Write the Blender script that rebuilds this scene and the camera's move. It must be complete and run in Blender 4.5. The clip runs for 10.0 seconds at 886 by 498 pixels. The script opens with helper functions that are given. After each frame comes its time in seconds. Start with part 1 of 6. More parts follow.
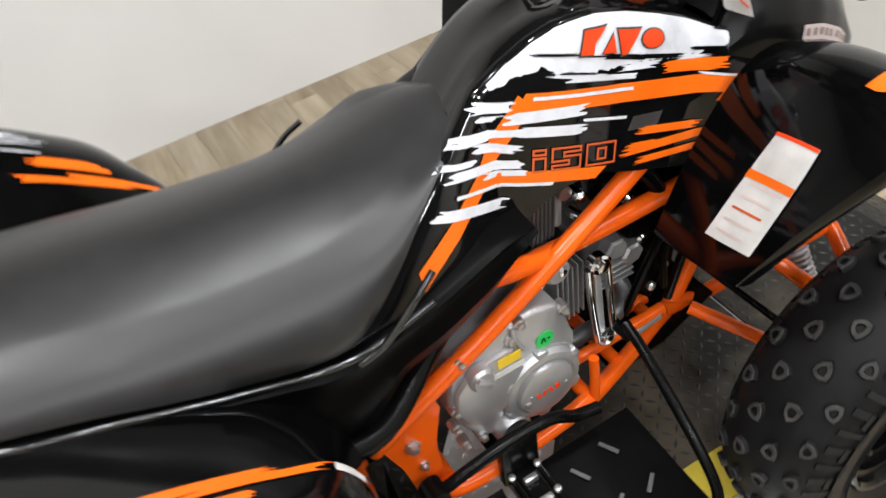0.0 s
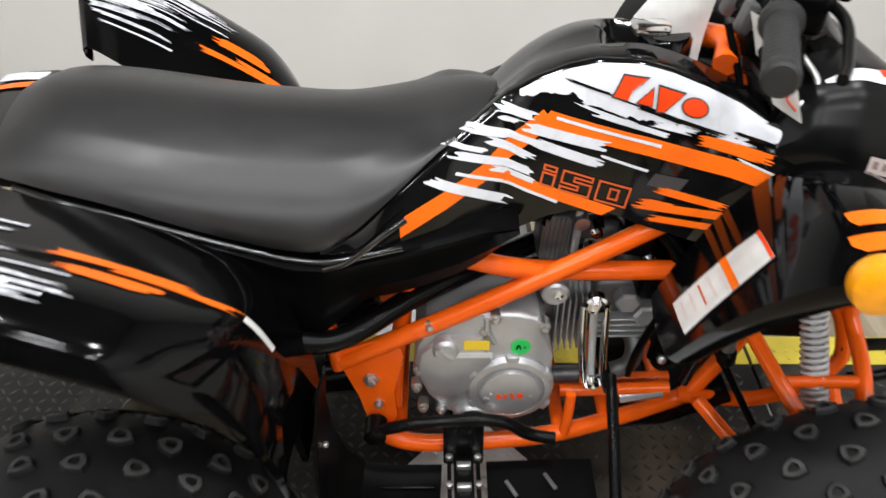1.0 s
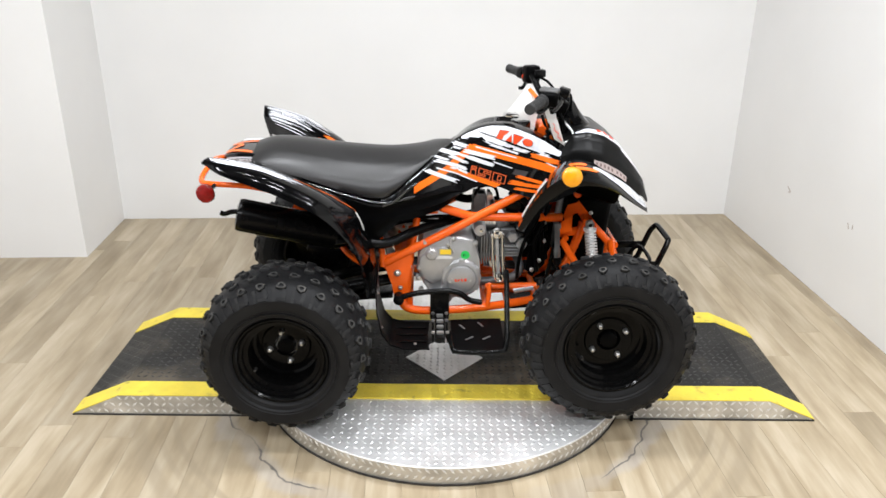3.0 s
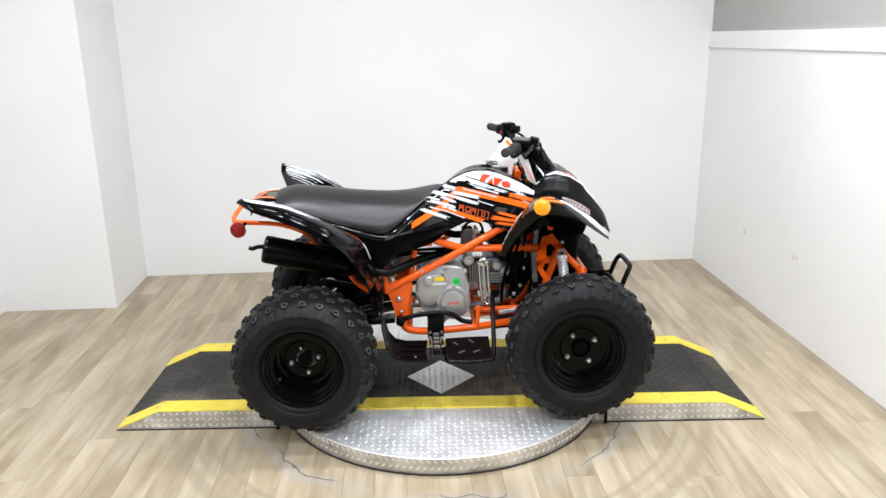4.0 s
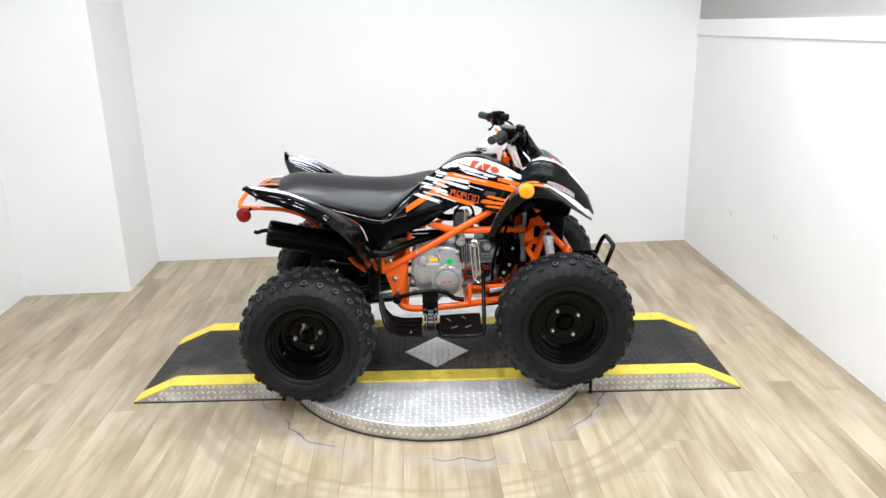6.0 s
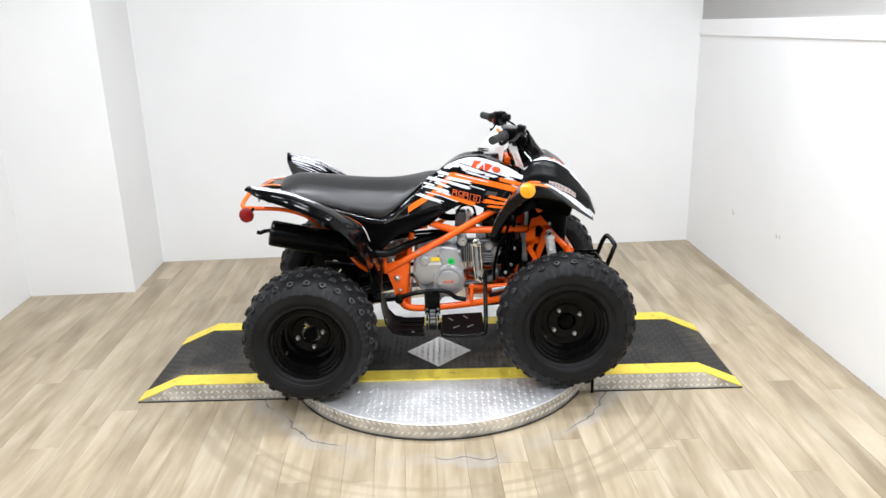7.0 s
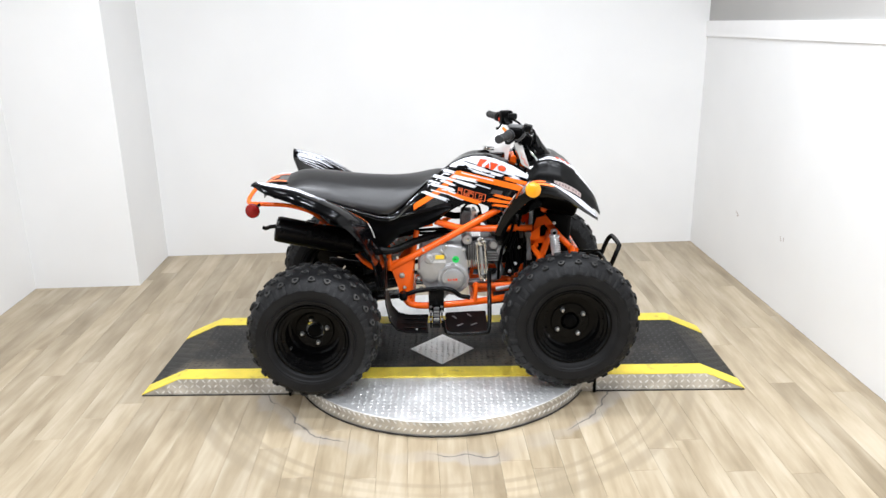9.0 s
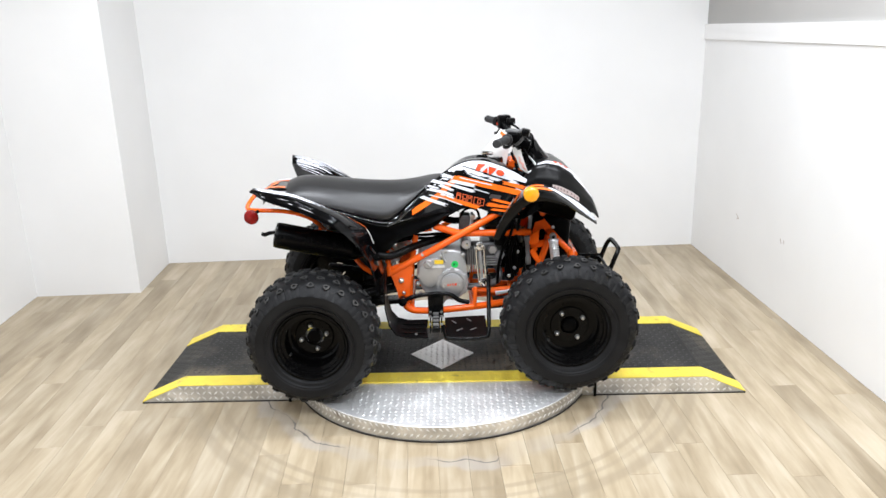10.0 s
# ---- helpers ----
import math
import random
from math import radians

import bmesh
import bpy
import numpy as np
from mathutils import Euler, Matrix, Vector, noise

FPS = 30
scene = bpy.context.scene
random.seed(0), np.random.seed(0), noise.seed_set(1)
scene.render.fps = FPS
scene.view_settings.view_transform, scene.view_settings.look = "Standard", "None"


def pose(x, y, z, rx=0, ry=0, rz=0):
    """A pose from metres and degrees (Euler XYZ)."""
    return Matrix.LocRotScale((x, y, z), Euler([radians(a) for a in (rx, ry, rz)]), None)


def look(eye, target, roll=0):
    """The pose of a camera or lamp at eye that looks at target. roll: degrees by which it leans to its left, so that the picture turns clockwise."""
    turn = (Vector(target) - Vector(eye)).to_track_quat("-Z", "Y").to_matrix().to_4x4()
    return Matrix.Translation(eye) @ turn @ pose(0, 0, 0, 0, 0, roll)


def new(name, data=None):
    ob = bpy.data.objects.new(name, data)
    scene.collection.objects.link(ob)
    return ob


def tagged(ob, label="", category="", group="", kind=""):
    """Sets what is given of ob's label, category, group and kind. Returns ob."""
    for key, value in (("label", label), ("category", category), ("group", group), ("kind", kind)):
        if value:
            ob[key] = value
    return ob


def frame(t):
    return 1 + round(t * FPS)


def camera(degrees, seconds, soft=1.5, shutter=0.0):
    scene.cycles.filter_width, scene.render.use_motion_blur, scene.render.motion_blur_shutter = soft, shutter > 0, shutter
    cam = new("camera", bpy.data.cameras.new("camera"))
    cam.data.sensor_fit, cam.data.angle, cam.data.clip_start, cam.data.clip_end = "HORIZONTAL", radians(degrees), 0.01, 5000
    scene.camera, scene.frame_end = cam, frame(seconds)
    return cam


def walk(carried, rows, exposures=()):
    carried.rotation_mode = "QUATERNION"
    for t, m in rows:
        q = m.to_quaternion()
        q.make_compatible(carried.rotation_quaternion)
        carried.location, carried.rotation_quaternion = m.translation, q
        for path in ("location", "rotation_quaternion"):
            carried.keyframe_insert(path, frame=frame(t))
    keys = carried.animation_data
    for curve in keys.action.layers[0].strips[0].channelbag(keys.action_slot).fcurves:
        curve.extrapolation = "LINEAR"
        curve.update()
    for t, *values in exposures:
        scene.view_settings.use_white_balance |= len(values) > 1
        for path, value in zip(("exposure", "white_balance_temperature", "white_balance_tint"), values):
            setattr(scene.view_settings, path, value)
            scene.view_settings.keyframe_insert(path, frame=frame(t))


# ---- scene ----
cam = camera(60.1, 10.0, soft=1.5, shutter=0.3)
PATH = [
    (0, (-0.295, -0.731, 1.32), (0.263, 0.649, -0.016), -10.4),
    (0.2, (-0.209, -0.715, 1.282), (0.223, 0.689, -0.076), -5.7),
    (0.3, (-0.164, -0.723, 1.287), (0.189, 0.729, -0.043), -3.8),
    (0.5, (-0.084, -0.742, 1.316), (0.05, 0.765, 0.008), -3.8),
    (0.8, (-0.033, -0.812, 1.285), (-0.048, 0.735, 0.018), -1.5),
    (1, (-0.031, -0.937, 1.303), (-0.064, 0.649, 0.085), -0.5),
    (1.2, (-0.070, -1.083, 1.316), (-0.028, 0.553, 0.166), 1.1),
    (1.4, (-0.050, -1.254, 1.385), (-0.018, 0.413, 0.280), -0.3),
    (1.5, (-0.038, -1.341, 1.409), (-0.016, 0.376, 0.385), -1.4),
    (1.7, (-0.007, -1.512, 1.416), (0.004, 0.274, 0.515), -3.4),
    (1.8, (0.039, -1.608, 1.424), (0.03, 0.207, 0.585), -3.2),
    (2, (0.081, -1.775, 1.445), (0.056, 0.03, 0.586), -0.3),
    (2.2, (0.087, -1.921, 1.456), (0.064, -0.085, 0.662), -0.9),
    (2.5, (0.075, -2.141, 1.457), (0.125, -0.295, 0.688), -1.4),
    (2.7, (0.023, -2.251, 1.462), (0.097, -0.424, 0.651), -0.7),
    (3, (-0.015, -2.428, 1.474), (-0.01, -0.577, 0.716), 0.6),
    (3.2, (-0.045, -2.552, 1.443), (-0.023, -0.68, 0.741), 0.6),
    (4.3, (0.019, -2.994, 1.477), (0.054, -1.073, 0.922), -1.6),
    (4.5, (0.035, -3.068, 1.492), (0.113, -1.159, 0.901), -1.5),
    (5, (0.027, -3.125, 1.488), (0.083, -1.22, 0.883), -0.7),
    (5.2, (0.047, -3.111, 1.489), (0.035, -1.203, 0.891), -1.5),
    (6.5, (0.049, -3.067, 1.492), (0.046, -1.159, 0.892), -1.5),
    (7, (0.059, -3.082, 1.491), (0.041, -1.173, 0.894), -1.7),
    (7.5, (0.06, -3.086, 1.488), (0.04, -1.179, 0.886), -1.4),
    (8, (0.061, -3.087, 1.49), (0.042, -1.183, 0.878), -1.0),
    (8.5, (0.057, -3.087, 1.49), (0.025, -1.181, 0.885), -1.0),
    (9, (0.051, -3.09, 1.494), (0.026, -1.183, 0.892), -1.0),
    (9.5, (0.061, -3.091, 1.49), (0.042, -1.181, 0.895), -1.6),
    (10, (0.066, -3.091, 1.493), (0.034, -1.18, 0.904), -1.5),
]
EXPOSURES = [(0.0, -0.12, 6500, 10), (0.5, -0.12, 6500, 10), (1.0, -0.20, 6500, 10), (1.5, 0.06, 6500, 10), (2.0, 0.12, 6450, 10), (3.0, 0.14, 6350, 10), (4.5, 0.18, 6150, 10), (10.0, 0.27, 6150, 10)]
walk(cam, [(t, look(eye, target, roll)) for t, eye, target, roll in PATH], EXPOSURES)

# ---- light ----
world = bpy.data.worlds.new("world")
scene.world = world
world.use_nodes = True
world.node_tree.nodes["Background"].inputs[0].default_value = (1.0, 0.98, 0.96, 1)
world.node_tree.nodes["Background"].inputs[1].default_value = 0.02
ROOM = pose(0, 0, 0, 0, 0, 3.0)
CEILING = 2.75


def downlight(x, y, power, size=0.2, aim=None):
    """A round ceiling lamp; x and y in the room's own axes."""
    data = bpy.data.lights.new("downlight", "AREA")
    data.shape, data.size, data.energy, data.color = "DISK", size, power, (0.975, 0.985, 1.0)
    ob = new("downlight_lamp", data)
    eye = ROOM @ Vector((x, y, CEILING - 0.04))
    ob.matrix_world = look(eye, ROOM @ Vector(aim or (x, y + 0.001, 0)))
    return ob


LAMPS = [(-1.5, -1.1), (-0.5, -1.1), (0.5, -1.1), (1.3, -1.1), (-1.5, -2.7), (-0.5, -2.7), (0.5, -2.7), (1.3, -2.7), (-0.9, -0.25), (0.1, -0.25), (1.0, -0.25)]
for lx, ly in LAMPS:
    downlight(lx, ly, 26 if ly < -2 else 11 if ly < -1 else 19, 0.34 if ly < -2 else 0.20)

# ---- materials ----


def mat(name, col, rough=0.5, metal=0.0, var=0.1, scale=25.0, bump=0.1, fine=400.0, coat=0.0, spots=None, spec=0.5):
    """A principled material with colour and gloss varied at two scales and a fine relief."""
    m = bpy.data.materials.new(name)
    m.use_nodes = True
    nt = m.node_tree
    n, l = nt.nodes, nt.links
    b = n["Principled BSDF"]
    tc = n.new("ShaderNodeTexCoord")
    big, small = n.new("ShaderNodeTexNoise"), n.new("ShaderNodeTexNoise")
    big.inputs["Scale"].default_value, small.inputs["Scale"].default_value = scale, fine
    big.inputs["Detail"].default_value = 6
    for t in (big, small):
        l.new(tc.outputs["Object"], t.inputs["Vector"])
    ramp = n.new("ShaderNodeValToRGB")
    lo, hi = [tuple(max(0, min(1, c * k)) for c in col) + (1,) for k in (1 - var, 1 + var)]
    ramp.color_ramp.elements[0].color, ramp.color_ramp.elements[1].color = lo, hi
    ramp.color_ramp.elements[0].position, ramp.color_ramp.elements[1].position = 0.3, 0.7
    l.new(big.outputs["Fac"], ramp.inputs["Fac"])
    out = ramp.outputs["Color"]
    if spots:
        colour, size, low, high = spots
        s = n.new("ShaderNodeTexNoise")
        s.inputs["Scale"].default_value, s.inputs["Detail"].default_value = size, 8
        l.new(tc.outputs["Object"], s.inputs["Vector"])
        r = n.new("ShaderNodeMapRange")
        r.inputs["From Min"].default_value, r.inputs["From Max"].default_value = low, high
        l.new(s.outputs["Fac"], r.inputs["Value"])
        mix = n.new("ShaderNodeMix")
        mix.data_type = "RGBA"
        l.new(r.outputs["Result"], mix.inputs["Factor"])
        l.new(out, mix.inputs["A"])
        mix.inputs["B"].default_value = (*colour, 1)
        out = mix.outputs["Result"]
    l.new(out, b.inputs["Base Color"])
    rr = n.new("ShaderNodeMapRange")
    rr.inputs["To Min"].default_value, rr.inputs["To Max"].default_value = max(0.02, rough * 0.8), min(1, rough * 1.2)
    l.new(big.outputs["Fac"], rr.inputs["Value"])
    l.new(rr.outputs["Result"], b.inputs["Roughness"])
    b.inputs["Metallic"].default_value = metal
    b.inputs["Coat Weight"].default_value = coat
    b.inputs["Coat Roughness"].default_value = 0.06
    b.inputs["Specular IOR Level"].default_value = spec
    if bump:
        bp = n.new("ShaderNodeBump")
        bp.inputs["Strength"].default_value, bp.inputs["Distance"].default_value = bump, 0.001
        l.new(small.outputs["Fac"], bp.inputs["Height"])
        l.new(bp.outputs["Normal"], b.inputs["Normal"])
    return m


BLACK_GLOSS = mat("black_gloss_plastic", (0.003, 0.003, 0.0032), 0.09, var=0.3, bump=0.02, spec=0.5)
BLACK_SATIN = mat("black_satin_plastic", (0.0015, 0.0015, 0.0016), 0.30, var=0.2, bump=0.15, fine=900, spec=0.04)
BLACK_METAL = mat("black_powder_coat", (0.003, 0.003, 0.003), 0.25, var=0.2, bump=0.1, spec=0.12)
RIM_PAINT = mat("black_rim_paint", (0.0025, 0.0025, 0.0025), 0.13, var=0.2, bump=0.0, spec=0.10)
BEAD = mat("polished_black_bead", (0.004, 0.004, 0.004), 0.17, var=0.2, bump=0.0, spec=1.0)
NOSE_BLACK = mat("black_nose_plastic", (0.0035, 0.0035, 0.0035), 0.30, var=0.2, bump=0.05, spec=0.2)
GUARD_BLACK = mat("black_mudguard_plastic", (0.0018, 0.0018, 0.002), 0.09, var=0.3, bump=0.02, spec=0.17)
TRAY_BLACK = mat("black_tray_plastic", (0.0025, 0.0025, 0.0026), 0.35, var=0.2, bump=0.1, spec=0.05)
FENDER_GLOSS = mat("black_fender_gloss", (0.0018, 0.0018, 0.002), 0.08, var=0.3, bump=0.02, spec=0.22)
VINYL = mat("seat_vinyl", (0.0175, 0.017, 0.0170), 0.37, var=0.10, bump=0.12, fine=900, spec=0.50)
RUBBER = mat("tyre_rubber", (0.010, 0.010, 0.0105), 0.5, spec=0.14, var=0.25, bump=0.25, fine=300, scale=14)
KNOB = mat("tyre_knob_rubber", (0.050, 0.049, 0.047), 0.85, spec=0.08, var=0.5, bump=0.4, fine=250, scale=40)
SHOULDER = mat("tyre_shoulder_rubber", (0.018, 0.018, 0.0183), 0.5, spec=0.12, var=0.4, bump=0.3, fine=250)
GRIP = mat("grip_rubber", (0.010, 0.010, 0.010), 0.55, bump=0.6, fine=250)
ORANGE = mat("orange_frame_paint", (0.88, 0.118, 0.006), 0.22, var=0.06, bump=0.05, spec=0.4)
ORANGE_INK = mat("orange_decal", (0.90, 0.150, 0.006), 0.3, var=0.05, bump=0.0, spec=0.35)
RED_INK = mat("orange_red_decal", (0.80, 0.055, 0.006), 0.3, var=0.12, scale=40, bump=0.0, spec=0.35)
DULL_INK = mat("outline_decal", (0.55, 0.09, 0.02), 0.35, var=0.1, bump=0.0)
WHITE_INK = mat("white_decal", (0.66, 0.67, 0.71), 0.28, var=0.05, scale=60, bump=0.0, spec=0.35)
SILVER_INK = mat("silver_white_decal", (0.56, 0.57, 0.60), 0.22, var=0.40, scale=70, bump=0.0, spec=0.4)
SMOKE_INK = mat("dark_grey_decal", (0.05, 0.045, 0.045), 0.3, var=0.2, bump=0.0)
BADGE_INK = mat("badge_lettering", (0.28, 0.20, 0.19), 0.45, var=0.1, bump=0.0)
PAPER = mat("white_paper", (0.64, 0.63, 0.605), 0.7, var=0.12, scale=30, bump=0.1)
PINK_INK = mat("pale_sticker", (0.64, 0.53, 0.50), 0.45, var=0.05, bump=0.0)
YELLOW_INK = mat("yellow_sticker", (0.85, 0.58, 0.03), 0.4, var=0.05, bump=0.0)
GREEN_INK = mat("green_sticker", (0.02, 0.55, 0.10), 0.4, var=0.05, bump=0.0)
CASE = mat("cast_aluminium", (0.47, 0.47, 0.475), 0.34, 0.6, var=0.08, bump=0.3, fine=500)
CASE_DARK = mat("dark_cast_aluminium", (0.14, 0.14, 0.14), 0.45, 0.6, var=0.2, bump=0.3, fine=400)
HEAD = mat("dark_cylinder_head", (0.12, 0.12, 0.122), 0.4, 0.5, var=0.2, bump=0.3, fine=400)
CHROME = mat("chrome", (0.75, 0.75, 0.75), 0.1, 1.0, var=0.05, bump=0.0)
STEEL = mat("zinc_steel", (0.55, 0.55, 0.54), 0.3, 0.9, var=0.1, bump=0.1)
SPRING = mat("pale_grey_spring_paint", (0.62, 0.62, 0.62), 0.4, 0.1, var=0.06, bump=0.1)
AMBER = mat("amber_reflector", (0.80, 0.31, 0.004), 0.2, var=0.10, scale=80, bump=0.3, fine=900, coat=0.3)
RED_LENS = mat("red_reflector", (0.20, 0.004, 0.003), 0.25, var=0.3, scale=80, bump=0.3, fine=900, spec=0.25)
TREAD = mat("diamond_plate", (0.86, 0.86, 0.855), 0.40, 0.7, var=0.12, scale=9, bump=0.15, fine=260)
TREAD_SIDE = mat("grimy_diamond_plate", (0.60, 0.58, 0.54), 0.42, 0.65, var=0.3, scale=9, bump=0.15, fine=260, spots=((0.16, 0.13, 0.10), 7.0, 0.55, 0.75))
DECK = mat("black_deck_paint", (0.028, 0.027, 0.0255), 0.45, spec=0.12, var=0.35, scale=7, bump=0.2, fine=200, spots=((0.13, 0.11, 0.082), 4.5, 0.50, 0.72))
DECK_LUG = mat("worn_deck_lug", (0.042, 0.041, 0.039), 0.45, 0.3, var=0.5, scale=12, bump=0.2, fine=200)
YELLOW = mat("yellow_stripe_paint", (0.76, 0.60, 0.06), 0.5, var=0.10, scale=14, bump=0.2, fine=200, spots=((0.35, 0.27, 0.06), 22.0, 0.62, 0.75))
WALL = mat("white_wall_paint", (0.80, 0.795, 0.785), 0.75, var=0.02, scale=2.5, bump=0.12, fine=160)
LEDGE = mat("white_ledge_board", (0.82, 0.81, 0.80), 0.5, var=0.02, scale=4, bump=0.05)
# Greyer than WALL: the dimmer light above the ledge is put into the colour.
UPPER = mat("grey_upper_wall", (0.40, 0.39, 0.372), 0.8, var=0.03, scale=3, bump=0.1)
# For the unseen south wall; dark so that glossy black parts mirror little light.
DARK_WALL = mat("dark_wall_paint", (0.06, 0.06, 0.062), 0.7, var=0.05, scale=3, bump=0.1)
DARK_CEILING = mat("dark_ceiling_paint", (0.16, 0.16, 0.165), 0.8, var=0.05, scale=3, bump=0.1)
SUBFLOOR = mat("plank_joint", (0.30, 0.245, 0.17), 0.8, var=0.2)
# Near-black colour for the contact shadow under turntable and ramps.
CONTACT_SHADE = mat("dark_seam", (0.03, 0.027, 0.024), 0.8, var=0.2)


def plank_material():
    """Grey-brown oak-look vinyl planks; each plank has its own tone, with a worn ring round the turntable."""
    m = bpy.data.materials.new("vinyl_plank")
    m.use_nodes = True
    n, l = m.node_tree.nodes, m.node_tree.links
    b = n["Principled BSDF"]
    geo, info = n.new("ShaderNodeNewGeometry"), n.new("ShaderNodeObjectInfo")
    shift = n.new("ShaderNodeVectorMath")
    shift.operation = "MULTIPLY_ADD"
    shift.inputs[1].default_value = (1, 1, 1)
    many = n.new("ShaderNodeVectorMath")
    many.operation = "SCALE"
    many.inputs[0].default_value = (17, 31, 7)
    l.new(info.outputs["Random"], many.inputs["Scale"])
    l.new(geo.outputs["Position"], shift.inputs[0])
    l.new(many.outputs["Vector"], shift.inputs[2])
    stretch = n.new("ShaderNodeMapping")
    stretch.inputs["Scale"].default_value = (30, 2.6, 1)
    stretch.inputs["Rotation"].default_value = (0, 0, radians(-3))
    l.new(shift.outputs["Vector"], stretch.inputs["Vector"])
    grain = n.new("ShaderNodeTexNoise")
    grain.inputs["Scale"].default_value, grain.inputs["Detail"].default_value, grain.inputs["Distortion"].default_value = 1.0, 9, 0.6
    l.new(stretch.outputs["Vector"], grain.inputs["Vector"])
    patch = n.new("ShaderNodeTexNoise")
    patch.inputs["Scale"].default_value, patch.inputs["Detail"].default_value = 1.0, 5
    wide = n.new("ShaderNodeMapping")
    wide.inputs["Scale"].default_value = (9.5, 2.4, 1)
    wide.inputs["Rotation"].default_value = (0, 0, radians(-3))
    l.new(shift.outputs["Vector"], wide.inputs["Vector"])
    l.new(wide.outputs["Vector"], patch.inputs["Vector"])
    ramp = n.new("ShaderNodeValToRGB")
    e = ramp.color_ramp.elements
    e[0].position, e[0].color = 0.30, (0.228, 0.174, 0.104, 1)
    e[1].position, e[1].color = 0.70, (0.51, 0.438, 0.328, 1)
    mid = e.new(0.5)
    mid.color = (0.372, 0.302, 0.202, 1)
    mixf = n.new("ShaderNodeMix")
    mixf.inputs["Factor"].default_value = 0.58
    l.new(grain.outputs["Fac"], mixf.inputs["A"])
    l.new(patch.outputs["Fac"], mixf.inputs["B"])
    l.new(mixf.outputs["Result"], ramp.inputs["Fac"])
    tone = n.new("ShaderNodeHueSaturation")
    tv = n.new("ShaderNodeMapRange")
    tv.inputs["To Min"].default_value, tv.inputs["To Max"].default_value = 0.88, 1.10
    l.new(info.outputs["Random"], tv.inputs["Value"])
    l.new(tv.outputs["Result"], tone.inputs["Value"])
    l.new(ramp.outputs["Color"], tone.inputs["Color"])
    # The worn ring: radius about 1.02 m round the turntable's axis, and a thin dirty line nearer to it.
    flat = n.new("ShaderNodeVectorMath")
    flat.operation = "MULTIPLY"
    flat.inputs[1].default_value = (1, 1, 0)
    l.new(geo.outputs["Position"], flat.inputs[0])
    length = n.new("ShaderNodeVectorMath")
    length.operation = "LENGTH"
    l.new(flat.outputs["Vector"], length.inputs[0])
    wob = n.new("ShaderNodeTexNoise")
    wob.inputs["Scale"].default_value, wob.inputs["Detail"].default_value = 4.0, 5
    l.new(geo.outputs["Position"], wob.inputs["Vector"])

    wob2 = n.new("ShaderNodeTexNoise")
    wob2.inputs["Scale"].default_value, wob2.inputs["Detail"].default_value = 2.6, 2
    l.new(geo.outputs["Position"], wob2.inputs["Vector"])

    def band(centre, half, amount, wobble, low, high):
        off = n.new("ShaderNodeMath")
        off.operation = "MULTIPLY_ADD"
        off.inputs[1].default_value = wobble
        l.new(wob.outputs["Fac"], off.inputs[0])
        l.new(length.outputs["Value"], off.inputs[2])
        dist = n.new("ShaderNodeMath")
        dist.operation = "SUBTRACT"
        dist.inputs[1].default_value = centre + 0.5 * wobble
        l.new(off.outputs["Value"], dist.inputs[0])
        ab = n.new("ShaderNodeMath")
        ab.operation = "ABSOLUTE"
        l.new(dist.outputs["Value"], ab.inputs[0])
        r = n.new("ShaderNodeMapRange")
        r.interpolation_type = "SMOOTHSTEP"
        r.inputs["From Min"].default_value, r.inputs["From Max"].default_value = half, half * 0.3
        r.inputs["To Max"].default_value = amount
        l.new(ab.outputs["Value"], r.inputs["Value"])
        keep = n.new("ShaderNodeMapRange")
        keep.inputs["From Min"].default_value, keep.inputs["From Max"].default_value = low, high
        l.new(wob2.outputs["Fac"], keep.inputs["Value"])
        mul = n.new("ShaderNodeMath")
        mul.operation = "MULTIPLY"
        l.new(r.outputs["Result"], mul.inputs[0])
        l.new(keep.outputs["Result"], mul.inputs[1])
        return mul.outputs["Value"]

    colour = tone.outputs["Color"]
    for centre, half, amount, wobble, dirt, low, high in ((1.045, 0.034, 0.55, 0.03, (0.26, 0.21, 0.14), 0.2, 0.45), (0.985, 0.014, 0.4, 0.02, (0.27, 0.22, 0.15), 0.25, 0.5), (0.935, 0.016, 0.5, 0.02, (0.26, 0.21, 0.14), 0.2, 0.45), (0.77, 0.05, 0.4, 0.25, (0.36, 0.35, 0.35), 0.3, 0.55), (0.755, 0.005, 0.85, 0.22, (0.08, 0.075, 0.07), 0.43, 0.50)):
        mix = n.new("ShaderNodeMix")
        mix.data_type = "RGBA"
        mix.inputs["B"].default_value = (*dirt, 1)
        l.new(band(centre, half, amount, wobble, low, high), mix.inputs["Factor"])
        l.new(colour, mix.inputs["A"])
        colour = mix.outputs["Result"]
    l.new(colour, b.inputs["Base Color"])
    rough = n.new("ShaderNodeMapRange")
    rough.inputs["To Min"].default_value, rough.inputs["To Max"].default_value = 0.32, 0.5
    l.new(grain.outputs["Fac"], rough.inputs["Value"])
    l.new(rough.outputs["Result"], b.inputs["Roughness"])
    bp = n.new("ShaderNodeBump")
    bp.inputs["Strength"].default_value, bp.inputs["Distance"].default_value = 0.25, 0.001
    l.new(grain.outputs["Fac"], bp.inputs["Height"])
    l.new(bp.outputs["Normal"], b.inputs["Normal"])
    return m


PLANK = plank_material()

